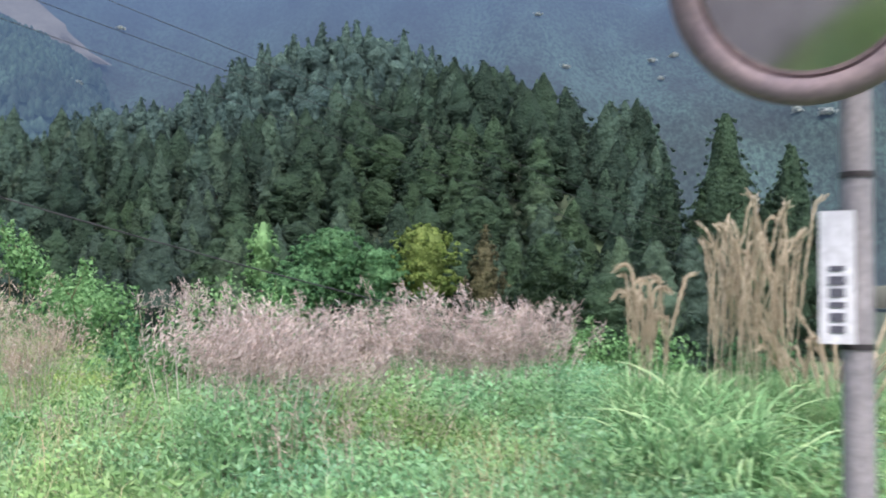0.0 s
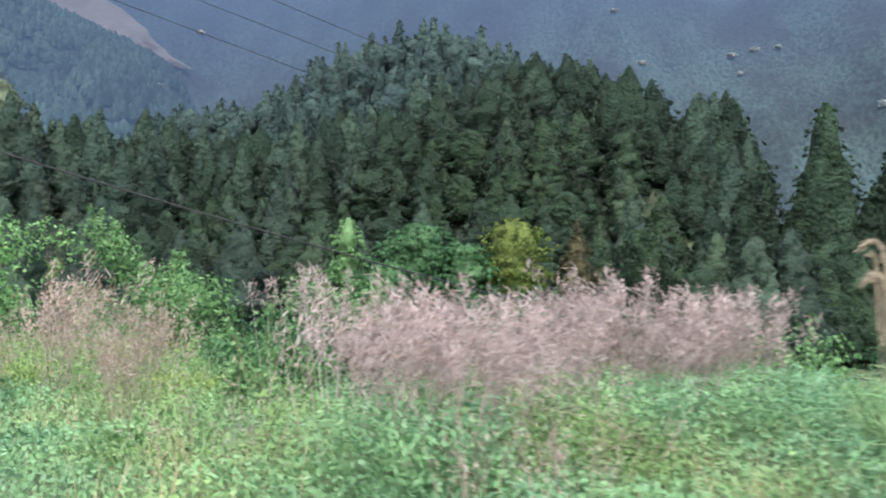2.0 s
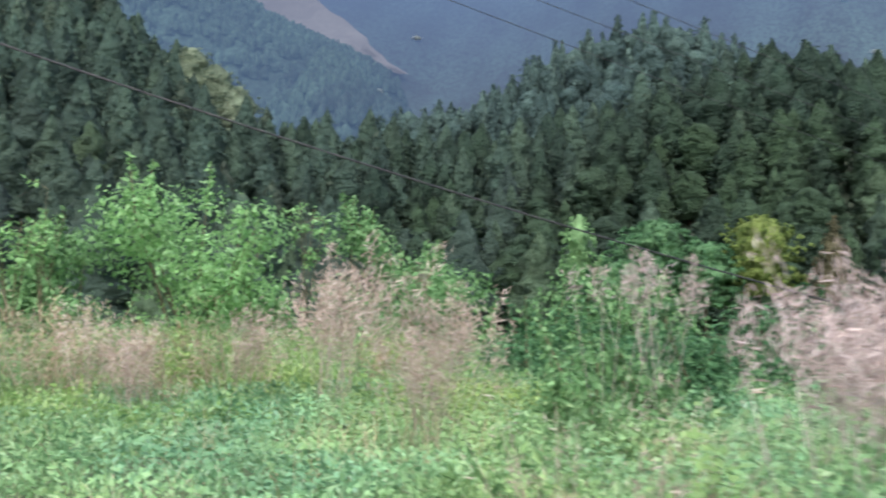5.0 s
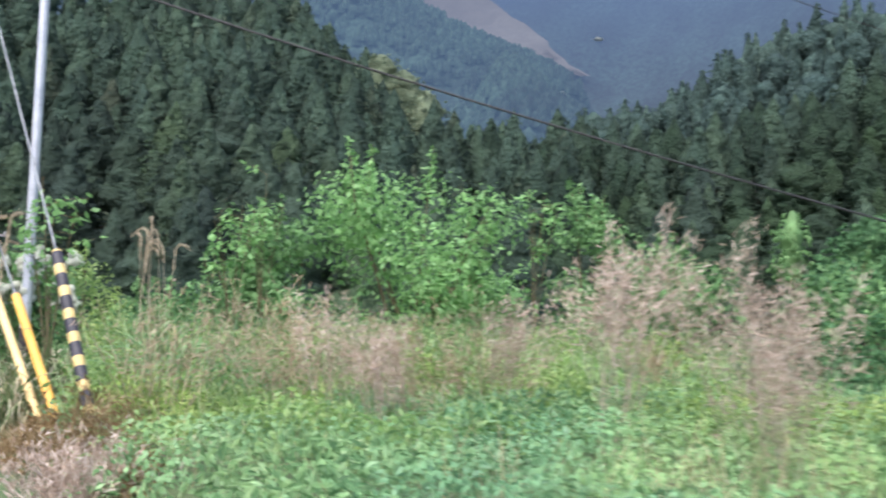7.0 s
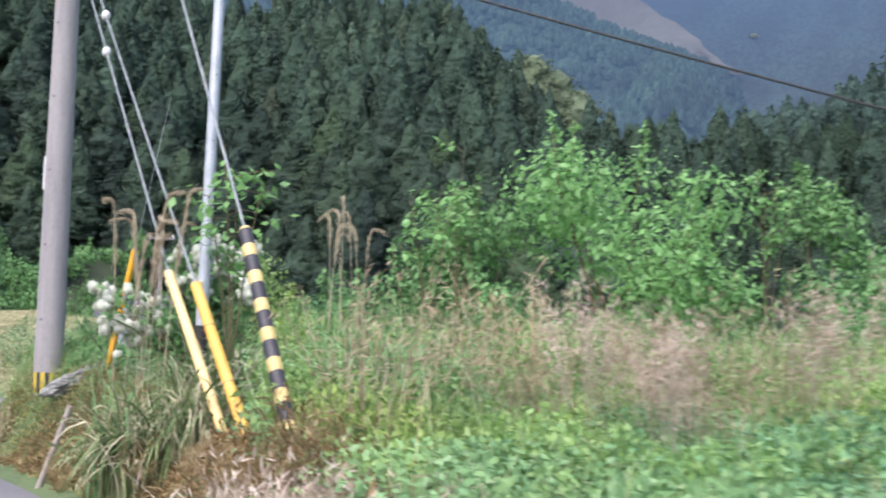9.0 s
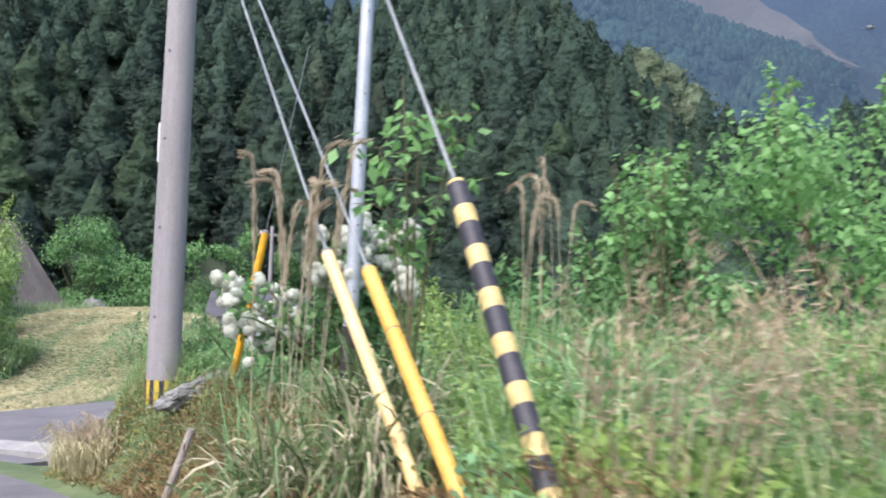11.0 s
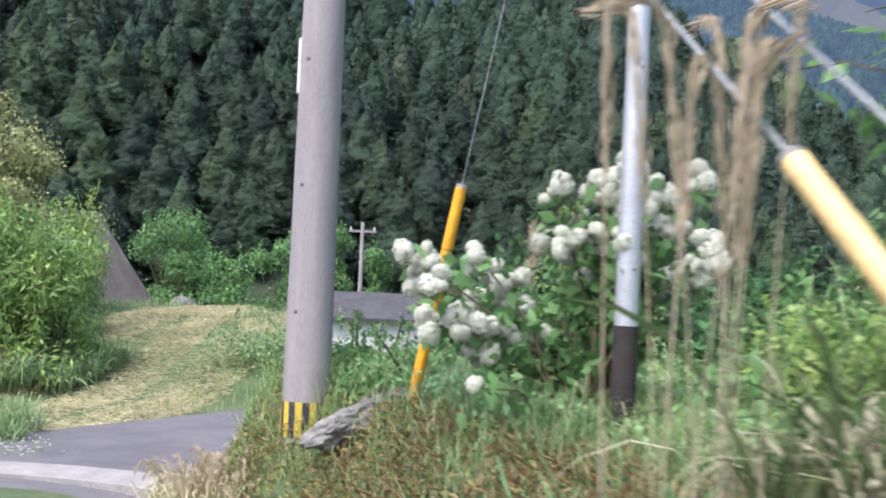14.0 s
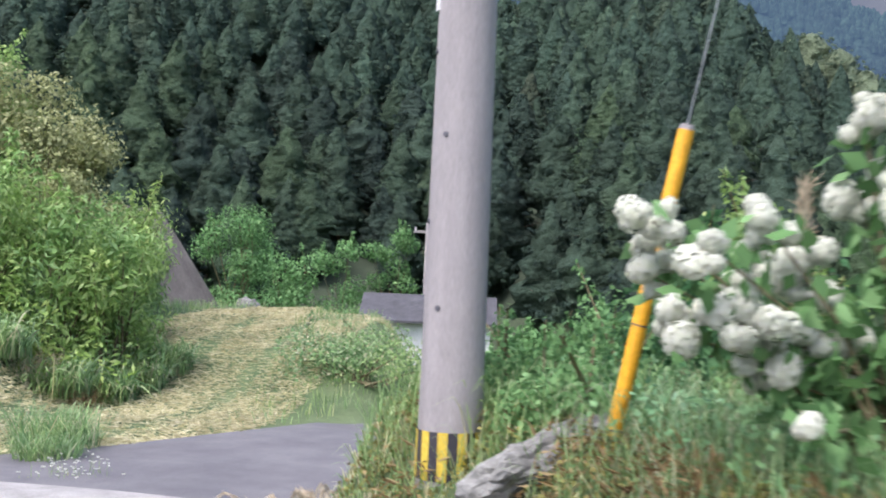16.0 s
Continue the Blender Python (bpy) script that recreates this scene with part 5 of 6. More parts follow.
tagged(new("rank_weeds", np_mesh("rank_weeds", facing_leaves(q, pp, dd, q.uniform(0.04, 0.085, len(base)), 0.5), L_SCRUB)), "rank green weeds standing before the bushes", "weeds", kind="stuff")
spots = scatter(q, 5200, 0, 8, 13.5, 20.5, rank_patch)
h = (0.55 + 0.45 * smooth(14, 18, spots[:, 1])) * q.uniform(0.6, 1.25, len(spots))
tagged(new("rank_grass", np_mesh("rank_grass", blades(q, on_ground(spots, -0.01), h, 0.011, 0.7, 0.7), L_GRASS)), "tall arching grass before the bushes", "grass", kind="stuff")

spots = scatter(q, 2600, 4.0, 9.6, 7.1, 8.7, lambda x, y, g: (wave(x * 2.0, y * 2.0, 1.4) + g.normal(0, 0.5, len(x)) > -0.6))
tall = q.uniform(0.5, 0.9, len(spots))
base = np.repeat(on_ground(spots), 11, 0)
k = q.uniform(0.25, 1.0, len(base))
pp = base + np.stack([q.normal(0, 0.06, len(base)), q.normal(0, 0.06, len(base)), k * np.repeat(tall, 11)], 1)
dd = q.normal(size=(len(base), 3)) * 0.4 + np.array([0, -0.3, 1.0])
tagged(new("tall_verge_weeds", np_mesh("tall_verge_weeds", facing_leaves(q, pp, dd, q.uniform(0.035, 0.075, len(base)), 0.5), L_WEED)), "tall pale green weeds round the feet of the dead stems", "weeds", kind="stuff")
spots = scatter(q, 30000, -4, 15, -2, 25.5, verge)
h = (0.22 + 0.26 * mounds(spots[:, 1] + 3, spots[:, 0]) + 0.1 * rank(spots)) * q.uniform(0.6, 1.3, len(spots))
tagged(new("grass", np_mesh("grass", blades(q, on_ground(spots, -0.01), h, 0.009, 0.95, 0.8), L_GRASS)), "long green grass mixed through the verge", "grass", kind="stuff")

spots = scatter(q, 22000, -4, 15, -2, 25.5, lambda x, y, g: verge(x, y, g) & ~((y > 12.5) & (y < 19) & (x > 0.6) & (g.uniform(0, 1, len(x)) < 0.75)) & (wave(x * 0.9 + 2, y * 1.1, 1.2) + g.normal(0, 0.35, len(x)) > 0.55))
h = q.uniform(0.35, 0.75, len(spots))
tagged(new("dry_grass", np_mesh("dry_grass", blades(q, on_ground(spots, -0.01), h, 0.006, 0.8, 0.5), L_STRAW)), "dry straw-coloured grass stalks scattered through the verge", "grass", kind="stuff")


def left_side(x, y, q):
    d, _ = road_at(x, y)
    sd = np.abs((x + 5.3) * 0.86 - (y - 28) * 0.5)
    return (d > 1.7) & (y > 26.2) & (sd > 2.2) & (q.uniform(0, 1, len(x)) < 0.9)


spots = scatter(q, 16000, -16, 1, 26, 46, left_side)
mown = (spots[:, 0] > -10.2 - 0.02 * (spots[:, 1] - 28)) & (spots[:, 0] < -6.4 - 0.12 * (spots[:, 1] - 28))
tagged(new("bank_grass", np_mesh("bank_grass", blades(q, on_ground(spots[~mown]), q.uniform(0.12, 0.34, (~mown).sum()), 0.014, 0.6, 0.6), L_GRASS)), "green grass on the bank and beyond the side road", "grass", kind="stuff")
spots = scatter(q, 64000, -10.4, -5.2, 27.3, 46, lambda x, y, g: (x < -6.3 + 0.02 * (y - 28)) & (np.abs((x + 5.3) * 0.86 - (y - 28) * 0.5) > 1.9))
along_x = spots[:, 0] - (-9.0 + 0.11 * (spots[:, 1] - 29) + 0.35 * np.sin(spots[:, 1] * 0.25))
rut = np.minimum(np.abs(along_x - 0.7), np.abs(along_x + 0.7))
spots = spots[(rut > 0.2) | (q.uniform(0, 1, len(spots)) < 0.3)]
flat = q.normal(size=(len(spots), 3)) * np.array([1, 1, 0.15])
tagged(new("cut_hay", np_mesh("cut_hay", leaves(q, on_ground(spots, 0.03) + np.array([0, 0, 0.02]) * q.uniform(0, 1, (len(spots), 1)), flat, q.uniform(0.06, 0.18, len(spots)), 0.12, 0.1), L_HAY)), "yellowed cut grass lying on the mown slope", "hay", kind="stuff")
spots = scatter(q, 22000, -5.5, -0.5, 21.5, 31, lambda x, y, g: (road_at(x, y)[0] > 1.55) & (np.abs((x + 5.3) * 0.86 - (y - 28) * 0.5) > 2.15) & (x > -3.0 + 0.12 * (y - 26)))
tagged(new("corner_grass", np_mesh("corner_grass", blades(q, on_ground(spots), q.uniform(0.05, 0.15, len(spots)), 0.01, 0.9, 0.7), L_GRASS)), "short grass on the bank at the road corner", "grass", kind="stuff")
spots = scatter(q, 90000, -3.4, 0.9, 12.5, 22.4, lambda x, y, g: (wave(x, y, 2.4) + g.normal(0, 0.5, len(x)) > -0.2) & (road_at(x, y)[0] > 1.5) & (road_at(x, y)[0] < 2.1 + 0.5 * smooth(15, 18, y)) & (y < 21.6))
flat = q.normal(size=(len(spots), 3)) * np.array([1, 1, 0.6]) + np.array([0, 0, 0.3])
tagged(new("withered_litter", np_mesh("withered_litter", leaves(q, on_ground(spots, 0.02) + np.array([0, 0, 0.09]) * q.uniform(0, 1, (len(spots), 1)), flat, q.uniform(0.04, 0.13, len(spots)), 0.15, 0.2), L_RUSSET)), "withered russet grass litter along the road edge", "dead grass", kind="stuff")
spots = scatter(q, 14000, -3.2, 1.2, 16.5, 22.5, lambda x, y, g: (road_at(x, y)[0] > 1.7) & (left_of_road(x, y) < 0.5) & (x > -2.9 + 0.12 * (y - 26)))
tagged(new("bank_top_grass", np_mesh("bank_top_grass", blades(q, on_ground(spots, -0.01), q.uniform(0.1, 0.4, len(spots)) * smooth(1.5, 2.6, road_at(spots[:, 0], spots[:, 1])[0]) + 0.04, 0.008, 0.8, 0.8), L_GRASS)), "thin arching green grass on the top of the road bank", "grass", kind="stuff")
spots = scatter(q, 14000, -4.2, 0.6, 15.5, 23.6, lambda x, y, g: (road_at(x, y)[0] > 1.5) & (road_at(x, y)[0] < 3.0) & (left_of_road(x, y) < 0.5) & (x > -3.1 + 0.12 * (y - 26)))
tagged(new("mossy_bank_grass", np_mesh("mossy_bank_grass", blades(q, on_ground(spots, -0.01), q.uniform(0.04, 0.12, len(spots)), 0.01, 1.0, 0.8), L_TUSSOCK)), "olive and straw coloured short grass on the road bank", "grass", kind="stuff")

spots = scatter(q, 60000, -3.8, 0.2, 17.0, 22.4, lambda x, y, g: (road_at(x, y)[0] > 1.5) & (road_at(x, y)[0] < 3.3) & (left_of_road(x, y) < 0.5) & (wave(x * 1.3, y * 1.3, 2.0) + g.normal(0, 0.6, len(x)) > -0.35))
up = q.normal(size=(len(spots), 3)) * 0.8 + np.array([0, -0.4, 0.8])
tagged(new("bank_moss", np_mesh("bank_moss", facing_leaves(q, on_ground(spots, 0.01) + np.array([0, 0, 0.1]) * q.uniform(0, 1, (len(spots), 1)), up, q.uniform(0.018, 0.042, len(spots)), 0.6), L_MOSS)), "olive and russet moss and tiny leaves on the road bank", "moss", kind="stuff")


# ---------------- poles, guards and cables ----------------
def cyl(p0, p1, r0, r1=None, sides=20, rings=2):
    p0, p1 = np.array(p0, float), np.array(p1, float)
    t = np.linspace(0, 1, rings)[:, None]
    return tube(p0 + (p1 - p0) * t, np.linspace(r0, r0 if r1 is None else r1, rings), sides)


POLE = np.array([-2.62, 21.55, -0.12])
pole = thing("utility_pole", "grey weathered concrete utility pole with step holes, roadside", "utility pole", pose(*POLE))
part("shaft", np_mesh("shaft", cyl((0, 0, -0.3), (0.0, 0.0, 11.0), 0.172, 0.098, 40, 12), M_POLE, True), pole)
for i in range(12):
    for side in (0, 1):
        z = 0.78 + 0.9 * i + 0.45 * side
        a = radians(-118 if side == 0 else 200)
        r = 0.172 - (z + 0.3) / 11.3 * 0.074
        c = np.array([math.cos(a), math.sin(a), 0])
        part("step_hole", np_mesh("step_hole", cyl(c * (r - 0.01) + [0, 0, z], c * (r + 0.006) + [0, 0, z], 0.014, sides=10), M_INK), pole, "dark bolt hole")
for i in range(11):
    a0 = radians(-190 + i * 17)
    ang = np.linspace(a0, a0 + radians(17), 5)
    V = np.concatenate([np.stack([0.176 * np.cos(ang), 0.176 * np.sin(ang), np.full(5, z)], 1) for z in (-0.1, 0.15)])
    part("warning_band", np_mesh("warning_band", [(V, np.array([(k, k + 1, k + 6, k + 5) for k in range(4)]))], M_BANDING if i % 2 else M_BLACK), pole, "yellow and black warning strip")
a = radians(196)
part("plate", np_mesh("plate", cyl((0.15 * math.cos(a), 0.15 * math.sin(a), 2.35), (0.15 * math.cos(a), 0.15 * math.sin(a), 2.75), 0.022, sides=8), M_WHITE), pole, "narrow white plate")

SPOLE = np.array([-0.635, 19.65, 0.05])
steel = thing("steel_pole", "slender galvanised steel pole with a tarred foot", "pole", pose(*SPOLE, 0, 0.6, 0))
part("shaft", np_mesh("shaft", cyl((0, 0, 0.66), (0, 0, 7.0), 0.062, 0.05, 24, 6), M_GALV, True), steel)
part("foot", np_mesh("foot", cyl((0, 0, -0.3), (0, 0, 0.66), 0.068, 0.066, 24), M_RUST, True), steel, "black tarred rusty foot")
for z in (0.95, 1.5, 2.0, 2.6, 3.3):
    part("bolt", np_mesh("bolt", cyl((0.02, -0.064, z), (0.02, -0.05, z), 0.008, sides=8), M_INK), steel)


def guy(label, top, foot, r, mat, wire_end, stripes=0, insul=None, wire_r=0.009):
    """A guy wire with a plastic guard round its lower end."""
    top, foot, wire_end = (np.array(v, float) for v in (top, foot, wire_end))
    t = thing("guy_wire_guard", label, "guy guard", pose(*foot), "guy wire guards")
    d = top - foot
    if stripes:
        for i in range(stripes):
            k0, k1 = (i - 0.16 * (i % 2 == 1)) / stripes, (i + 1 - 0.16 * (i % 2 == 0)) / stripes
            k0, k1 = max(k0, 0), 1.0 if i == stripes - 1 else k1
            part("band", np_mesh("band", cyl(d * k0, d * k1, r, sides=20), M_BLACK if i % 2 else M_STRIPE, True), t, "black band" if i % 2 else "yellow band")
    else:
        part("guard", np_mesh("guard", cyl(d * -0.08, d, r, sides=20, rings=4), mat, True), t)
    n = unit(d)
    part("cap", np_mesh("cap", cyl(d, d + n * 0.025, r * 1.03, r * 0.8, 20), M_STRIPE if stripes else M_MAST, True), t)
    for k in () if stripes or mat == M_FADED else (0.15, 0.45, 0.75):
        part("tie", np_mesh("tie", cyl(d * k, d * k + n * 0.007, r * 1.03, sides=16), M_INK), t)
    part("wire", np_mesh("wire", cyl(d, wire_end - foot, wire_r, sides=8), M_WIRE, True), t, "grey stranded steel wire")
    if insul is not None:
        o = d + (wire_end - top) * insul
        bm = bmesh.new()
        bmesh.ops.create_uvsphere(bm, u_segments=14, v_segments=10, radius=0.045)
        bmesh.ops.scale(bm, vec=(1, 1, 1.25), verts=bm.verts)
        bmesh.ops.translate(bm, vec=Vector(o), verts=bm.verts)
        part("insulator", bm_mesh("insulator", bm, M_WHITE, True), t, "white porcelain insulator")
    return t


GA_T, GB_T, ST_T = (-0.6, 16.93, 1.21), (-0.35, 16.6, 1.12), (0.063, 15.67, 1.485)
guy("sun-faded cream yellow guy wire guard leaning in the tussock", GA_T, (0.04, 15.9, -0.1), 0.037, M_FADED, (-2.6, 21.4, 5.5), insul=0.52)
guy("yellow plastic guy wire guard leaning in the tussock", GB_T, (0.25, 15.33, -0.1), 0.041, M_YELLOW, (-2.6, 21.4, 5.65), insul=0.61)
guy("black and yellow striped guy wire guard", ST_T, (0.53, 14.64, -0.1), 0.047, M_STRIPE, (-2.6, 21.4, 9.0), stripes=18)
guy("orange-yellow square guard leaning behind the flowers", (-1.55, 20.86, 1.52), (-1.86, 21.0, -0.1), 0.037, M_ORANGE, (-1.2, 20.7, 3.3), wire_r=0.004)


def cable(label, a, b, r, sag):
    a, b = np.array(a, float), np.array(b, float)
    t = np.linspace(0, 1, 40)[:, None]
    line = a + (b - a) * t - np.array([0, 0, 4 * sag]) * t * (1 - t)
    return thing("overhead_cable", label, "cable", data=np_mesh("overhead_cable", tube(line, r, 6), M_CABLE, True))


cable("thick black cable strung from the utility pole over the valley", (-2.6, 21.5, 6.06), (56.0, 8.8, -2.85), 0.016, 2.28)
for z, end in ((9.13, (56.9, 29.2, 2.2)), (9.71, (56.8, 29.8, 3.7)), (10.48, (57.4, 23.6, 1.45))):
    cable("thin dark overhead wire strung from the utility pole", (-2.6, 21.5, z), end, 0.008, 0.3)

# traffic mirror at the start of the verge
mast = thing("traffic_mirror", "round convex traffic mirror on a weathered grey mast", "traffic mirror", pose(3.42, 1.58, 0.05))
part("mast", np_mesh("mast", cyl((0, 0, -0.3), (0, 0, 3.2), 0.055, 0.052, 24, 4), M_MAST, True), mast)
MC = np.array([2.84, 1.46, 2.62]) - np.array([3.42, 1.58, 0.05])
face = Matrix.Translation(MC) @ (Vector((0.4, 0.2, 1.2)) - Vector((2.84, 1.46, 2.62))).to_track_quat("Z", "Y").to_matrix().to_4x4()
bm = bmesh.new()
bmesh.ops.create_uvsphere(bm, u_segments=40, v_segments=64, radius=2.2)
bmesh.ops.delete(bm, geom=[v for v in bm.verts if v.co.z < 2.2 * math.cos(math.asin(0.375 / 2.2))], context="VERTS")
bmesh.ops.translate(bm, vec=(0, 0, -2.2 + 0.02), verts=bm.verts)
part("mirror_face", bm_mesh("mirror_face", bm, M_MIRROR, True), mast, "curved mirror face", face)
ang = np.linspace(0, 2 * math.pi, 49)
prof = [(0.325, 0.03), (0.385, 0.035), (0.42, 0.01), (0.42, -0.04), (0.36, -0.05), (0.325, 0.03)]
V = np.array([(r * math.cos(t), r * math.sin(t), z) for t in ang[:-1] for r, z in prof[:-1]])
F = np.array([(i * 5 + k, (i + 1) % 48 * 5 + k, (i + 1) % 48 * 5 + (k + 1) % 5, i * 5 + (k + 1) % 5) for i in range(48) for k in range(5)])
part("rim", np_mesh("rim", [(V, F)], M_RIM, True), mast, "dull brownish rim", face)
part("back_shell", np_mesh("back_shell", cyl((0, 0, -0.09), (0, 0, -0.02), 0.2, 0.37, 40), M_RIM, True), mast, "", face)
for z in (2.45, 2.8):
    part("bracket", np_mesh("bracket", cyl((0, 0, z), MC * [0.9, 0.9, 0] + [0, 0, z], 0.02, sides=10), M_MAST, True), mast)
for z in (1.4, 2.0):
    part("clamp", np_mesh("clamp", cyl((0, 0, z), (0, 0, z + 0.02), 0.058, sides=20), M_RUST, True), mast, "rusty band clamp")
PD = unit(np.array([-0.93, -0.36, 0.0]))
PS = np.array([PD[1], -PD[0], 0.0]) * -1.0


def board(c, w, h, t):
    c, u = np.array(c, float), np.array([0, 0, 1.0])
    V = [c + PS * sx * w / 2 + u * sz * h / 2 + PD * sy * t / 2 for sy in (-1, 1) for sz in (-1, 1) for sx in (-1, 1)]
    return [(np.array(V), np.array([(0, 1, 3, 2), (4, 6, 7, 5), (0, 4, 5, 1), (2, 3, 7, 6), (0, 2, 6, 4), (1, 5, 7, 3)]))]


BC = PD * 0.075 + np.array([0, 0, 1.65]) - PS * 0.06
plate = part("notice_plate", np_mesh("notice_plate", board(BC, 0.115, 0.46, 0.012), M_WHITE), mast, "white notice plate with dark unreadable writing")
for k, (w, hh) in enumerate([(0.05, 0.018), (0.055, 0.03), (0.05, 0.03), (0.055, 0.02), (0.05, 0.03), (0.05, 0.025)]):
    part("writing_bar", np_mesh("writing_bar", board(BC + PD * 0.008 + np.array([0, 0, 0.03 - 0.042 * k]), w, hh, 0.004), M_INK), plate)


# ---------------- snowball bush ----------------
q = np.random.default_rng(77)
vib = thing("snowball_bush", "snowball bush covered in round white flower heads", "flowering bush", pose(-0.83, 20.1, -0.05))
stems, LP, LO, heads = [], [], [], []
for i in range(50):
    right = i % 10 > 2
    tip = np.array([0.26 + np.clip(q.normal(0, 0.24), -0.4, 0.42), np.clip(q.normal(0, 0.25), -0.4, 0.4), q.uniform(0.72, 1.68)]) if right else np.array([q.uniform(-0.98, -0.15), q.normal(-0.05, 0.15), q.uniform(0.54, 1.1)])
    if i == 0:
        tip = np.array([-0.55, -0.85, 0.44])
    b = np.array([q.normal(0.1, 0.12), q.normal(0, 0.1), 0])
    mid = b * 0.5 + tip * 0.5 + np.array([0, 0, 0.18])
    stems.append(tube([b, mid, tip], [0.014, 0.009, 0.004], 5))
    m = 34
    k = q.uniform(0.35, 1, (m, 1))
    LP.append(np.where(k < 0.5, b + (mid - b) * k * 2, mid + (tip - mid) * (k * 2 - 1)) + q.normal(0, 0.07, (m, 3)))
    LO.append(q.normal(size=(m, 3)) + np.array([0, -0.4, 0.5]))
    heads += [tip + q.normal(0, 0.03, 3)] + [tip + unit(q.normal(size=3)) * (0.05 if i == 0 else 0.085) for _ in range(2 if i == 0 else q.integers(3, 7))]
for s in stems:
    part("stem", np_mesh("stem", s, M_STEM, True), vib)
part("foliage", np_mesh("foliage", facing_leaves(q, np.concatenate(LP), np.concatenate(LO), q.uniform(0.06, 0.13, 50 * 34), 0.65), L_BUSH), vib)
balls = []
for i in range(4):
    d = unit(q.normal(size=(260, 3)))
    r = q.uniform(0.93, 1.05, (260, 1)) * 0.07
    ch = facing_leaves(q, d * r, d * 2.5, q.uniform(0.018, 0.03, 260), 1.0, 0.25)
    bm = bmesh.new()
    bmesh.ops.create_icosphere(bm, subdivisions=1, radius=0.063)
    bm.verts.ensure_lookup_table()
    v = np.array([w.co[:] for w in bm.verts])
    f = np.array([[w.index for w in p.verts] for p in bm.faces])
    bm.free()
    balls.append(np_mesh("flower_head", ch + [(v, f)], L_PETAL))
for i, o in enumerate(heads):
    s = q.uniform(0.5, 0.98) * (0.6 if i < 3 else 1.0)
    part("flower_head", balls[i % 4], vib, "round white flower head", Matrix.LocRotScale(o, Euler((q.uniform(0, 6), q.uniform(0, 6), 0)), (s * q.uniform(0.85, 1.2), s * q.uniform(0.85, 1.2), s * q.uniform(0.65, 0.95))))

# ---------------- wall, stones, shed and far pole ----------------
WALL = [(-12.05, 45.6), (-12.75, 43.4), (-13.25, 41.2), (-13.65, 39.0)]


def retaining_wall():
    """A battered concrete wall that leans back into the bank."""
    V, F = [], []
    for x, y in WALL:
        for off, z in ((0.45, -0.5), (-1.75, 2.85), (-2.2, 2.85), (-2.2, -0.5)):
            V.append((x + off, y + off * 0.15, z))
    for i in range(len(WALL) - 1):
        F += [(i * 4 + k, i * 4 + (k + 1) % 4, i * 4 + 4 + (k + 1) % 4, i * 4 + 4 + k) for k in range(4)]
    n = (len(WALL) - 1) * 4
    F += [(0, 3, 2, 1), (n, n + 1, n + 2, n + 3)]
    return [(np.array(V), np.array(F))]


tagged(new("retaining_wall", np_mesh("retaining_wall", retaining_wall(), M_WALL)), "dark weather-stained sloping concrete retaining wall", "retaining wall", kind="structure")


def stone(x, y, z, sx, sy, sz, turn, tilt, seed, rugged):
    """A weathered rock with broken ledges."""
    bm = bmesh.new()
    bmesh.ops.create_icosphere(bm, subdivisions=4, radius=1.0)
    for v in bm.verts:
        p = Vector((v.co.x * sx, v.co.y * sy, v.co.z * sz)) / max(sy, sz)
        k = 1 + rugged * (0.5 * noise.noise(p * 1.1 + Vector((seed, 0, 0))) + 0.3 * noise.noise(p * 3.1) + 0.12 * noise.noise(p * 8.0))
        v.co = Vector((v.co.x * sx * (0.6 + 0.4 * k), v.co.y * sy * k, v.co.z * sz * k))
    return thing("stone", "pale grey lichened rock with broken ledges in the verge", "stone", pose(x, y, z, 0, tilt, turn), data=bm_mesh("stone", bm, M_STONE, False))


stone(-2.12, 21.05, 0.0, 0.47, 0.12, 0.11, 30, -22, 1, 0.75)
stone(-11.35, 46.6, -0.12, 0.45, 0.35, 0.42, 160, 0, 4, 0.6)

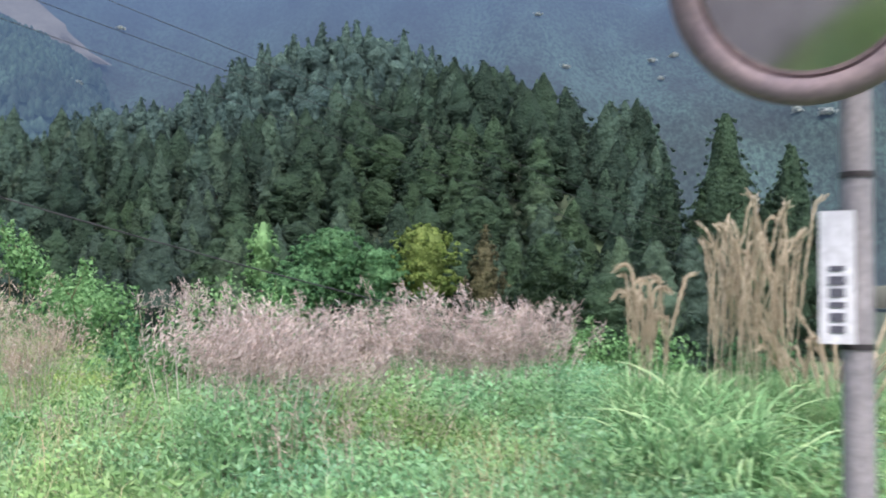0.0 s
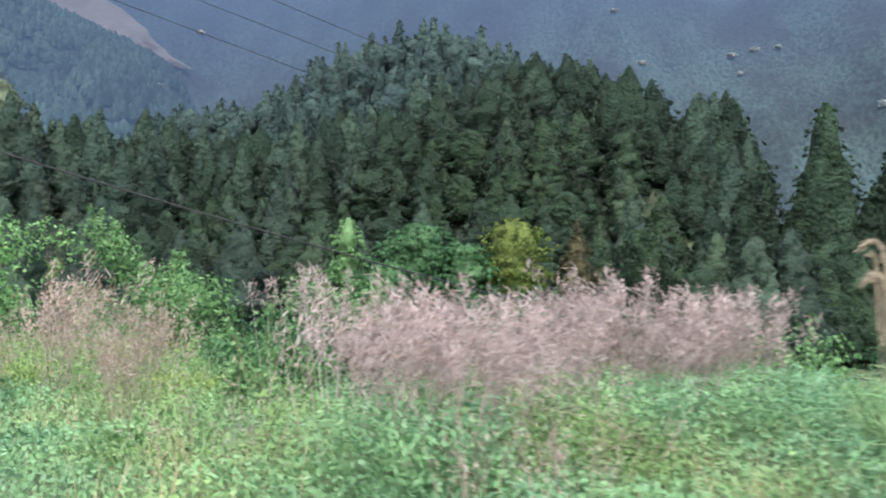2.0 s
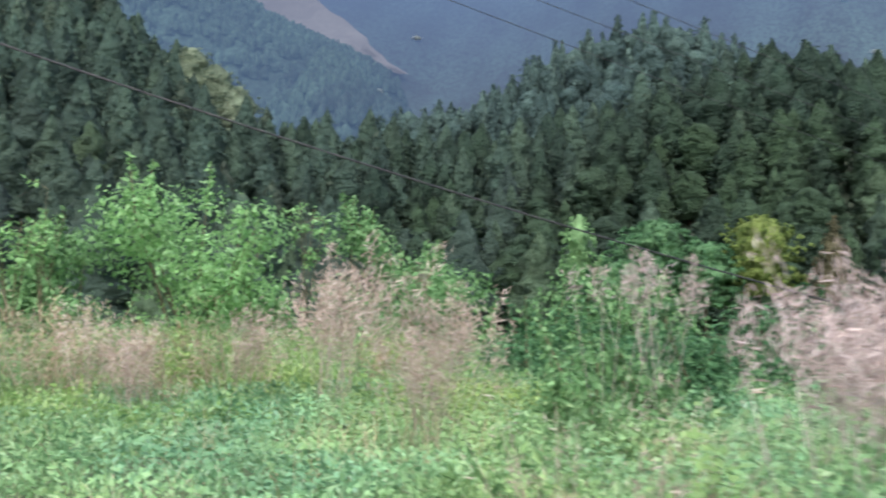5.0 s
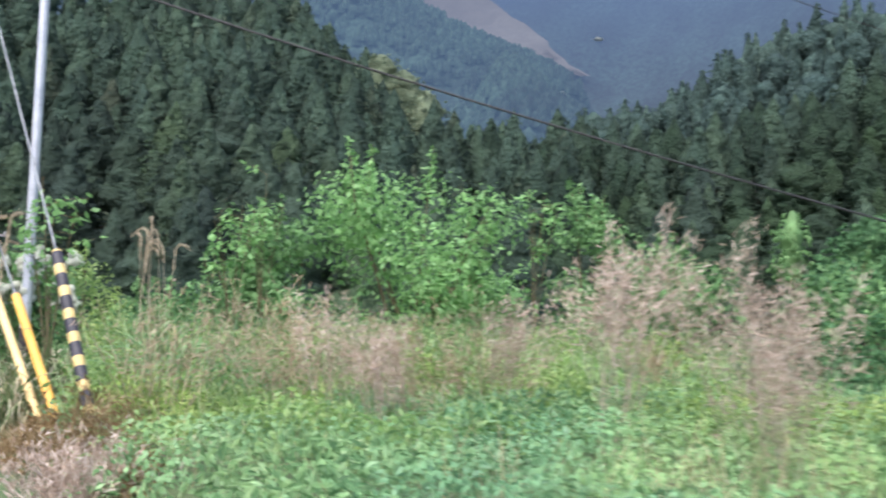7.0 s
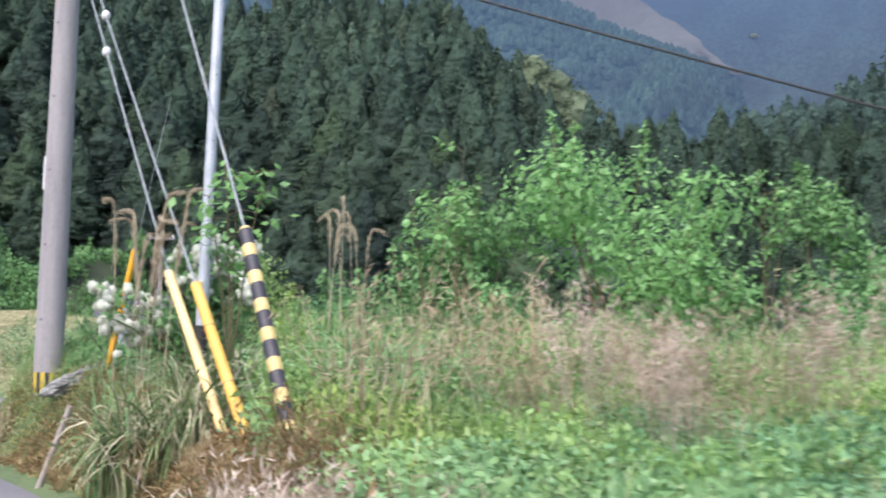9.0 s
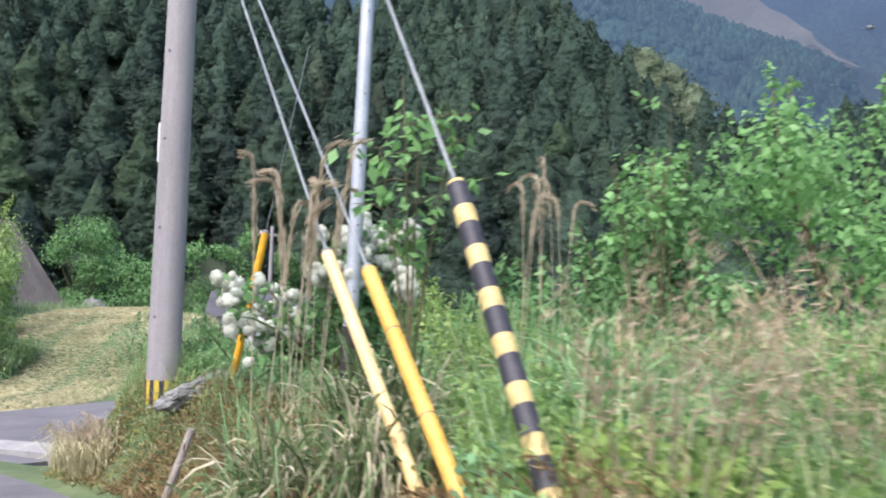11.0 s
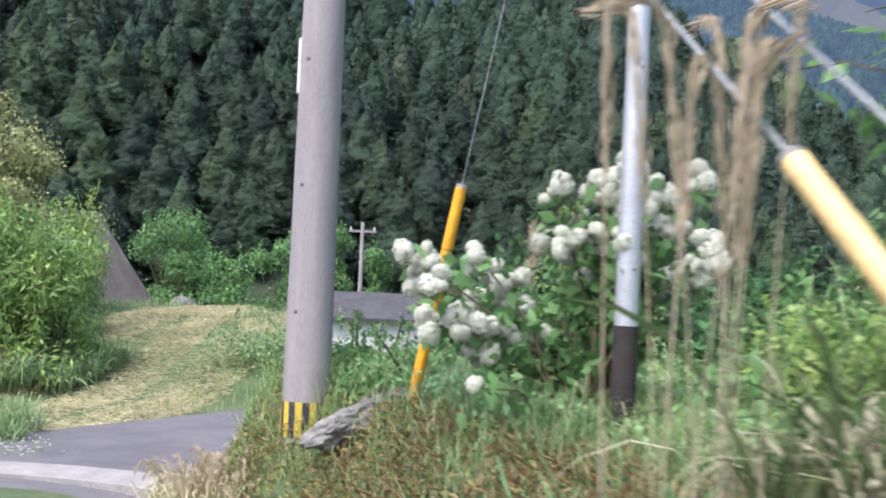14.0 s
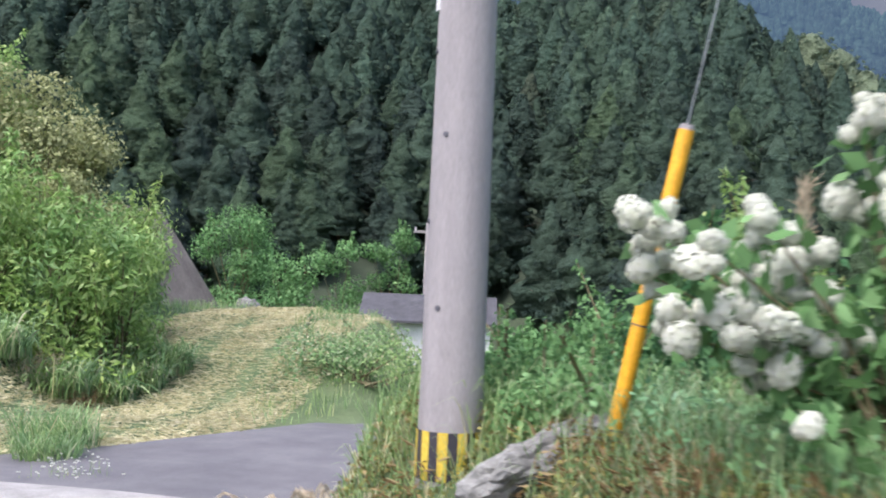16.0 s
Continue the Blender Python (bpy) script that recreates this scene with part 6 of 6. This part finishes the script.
stake = thing("wooden_stake", "short leaning weathered grey stake in the road bank", "stake", pose(-1.95, 18.6, -0.9))
part("shaft", np_mesh("shaft", cyl((0, 0, 0), (0.27, 0.06, 0.86), 0.032, 0.028, 12, 4), M_BARK_GREY, True), stake)

SHED = np.array([-7.95, 66.6, -4.75])
shed = thing("shed", "white plastered shed with a grey tiled roof", "shed", pose(*SHED, 0, 0, 4))


def box(x0, x1, y0, y1, z0, z1):
    V = np.array([(x, y, z) for z in (z0, z1) for y in (y0, y1) for x in (x0, x1)], float)
    return [(V, np.array([(0, 2, 3, 1), (4, 5, 7, 6), (0, 1, 5, 4), (2, 6, 7, 3), (0, 4, 6, 2), (1, 3, 7, 5)]))]


part("wall", np_mesh("wall", box(-3.0, 3.1, -1.5, 2.0, 0, 3.9), M_PLASTER), shed)
door = part("door", np_mesh("door", box(1.9, 2.8, -1.54, -1.49, 1.0, 3.0), M_GALV), shed, "pale metal door")
part("handle", np_mesh("handle", box(2.02, 2.06, -1.58, -1.54, 1.95, 2.1), M_INK), door)
for s in (-1, 1):
    V = np.array([(-3.4, 0.25 + s * 2.3, 3.9), (3.4, 0.25 + s * 2.3, 3.9), (3.4, 0.25, 5.2), (-3.4, 0.25, 5.2)])
    F = [(0, 1, 2, 3)]
    V = np.concatenate([V, V + [0, 0, 0.12]])
    F = np.array([(0, 3, 2, 1), (4, 5, 6, 7), (0, 1, 5, 4), (1, 2, 6, 5), (2, 3, 7, 6), (3, 0, 4, 7)])
    part("roof", np_mesh("roof", [(V, F)], M_ROOF), shed)
fp = thing("far_utility_pole", "distant slim utility pole with a crossarm", "utility pole", pose(-8.5, 69.0, -4))
part("shaft", np_mesh("shaft", cyl((0, 0, 0), (0, 0, 8.4), 0.14, 0.11, 14), M_POLE, True), fp)
arm = part("crossarm", np_mesh("crossarm", box(-0.75, 0.75, -0.05, 0.05, 7.85, 7.98), M_MAST), fp)
for x in (-0.65, 0, 0.65):
    part("insulator", np_mesh("insulator", cyl((x, 0, 7.98), (x, 0, 8.15), 0.05, sides=10), M_WHITE, True), arm)
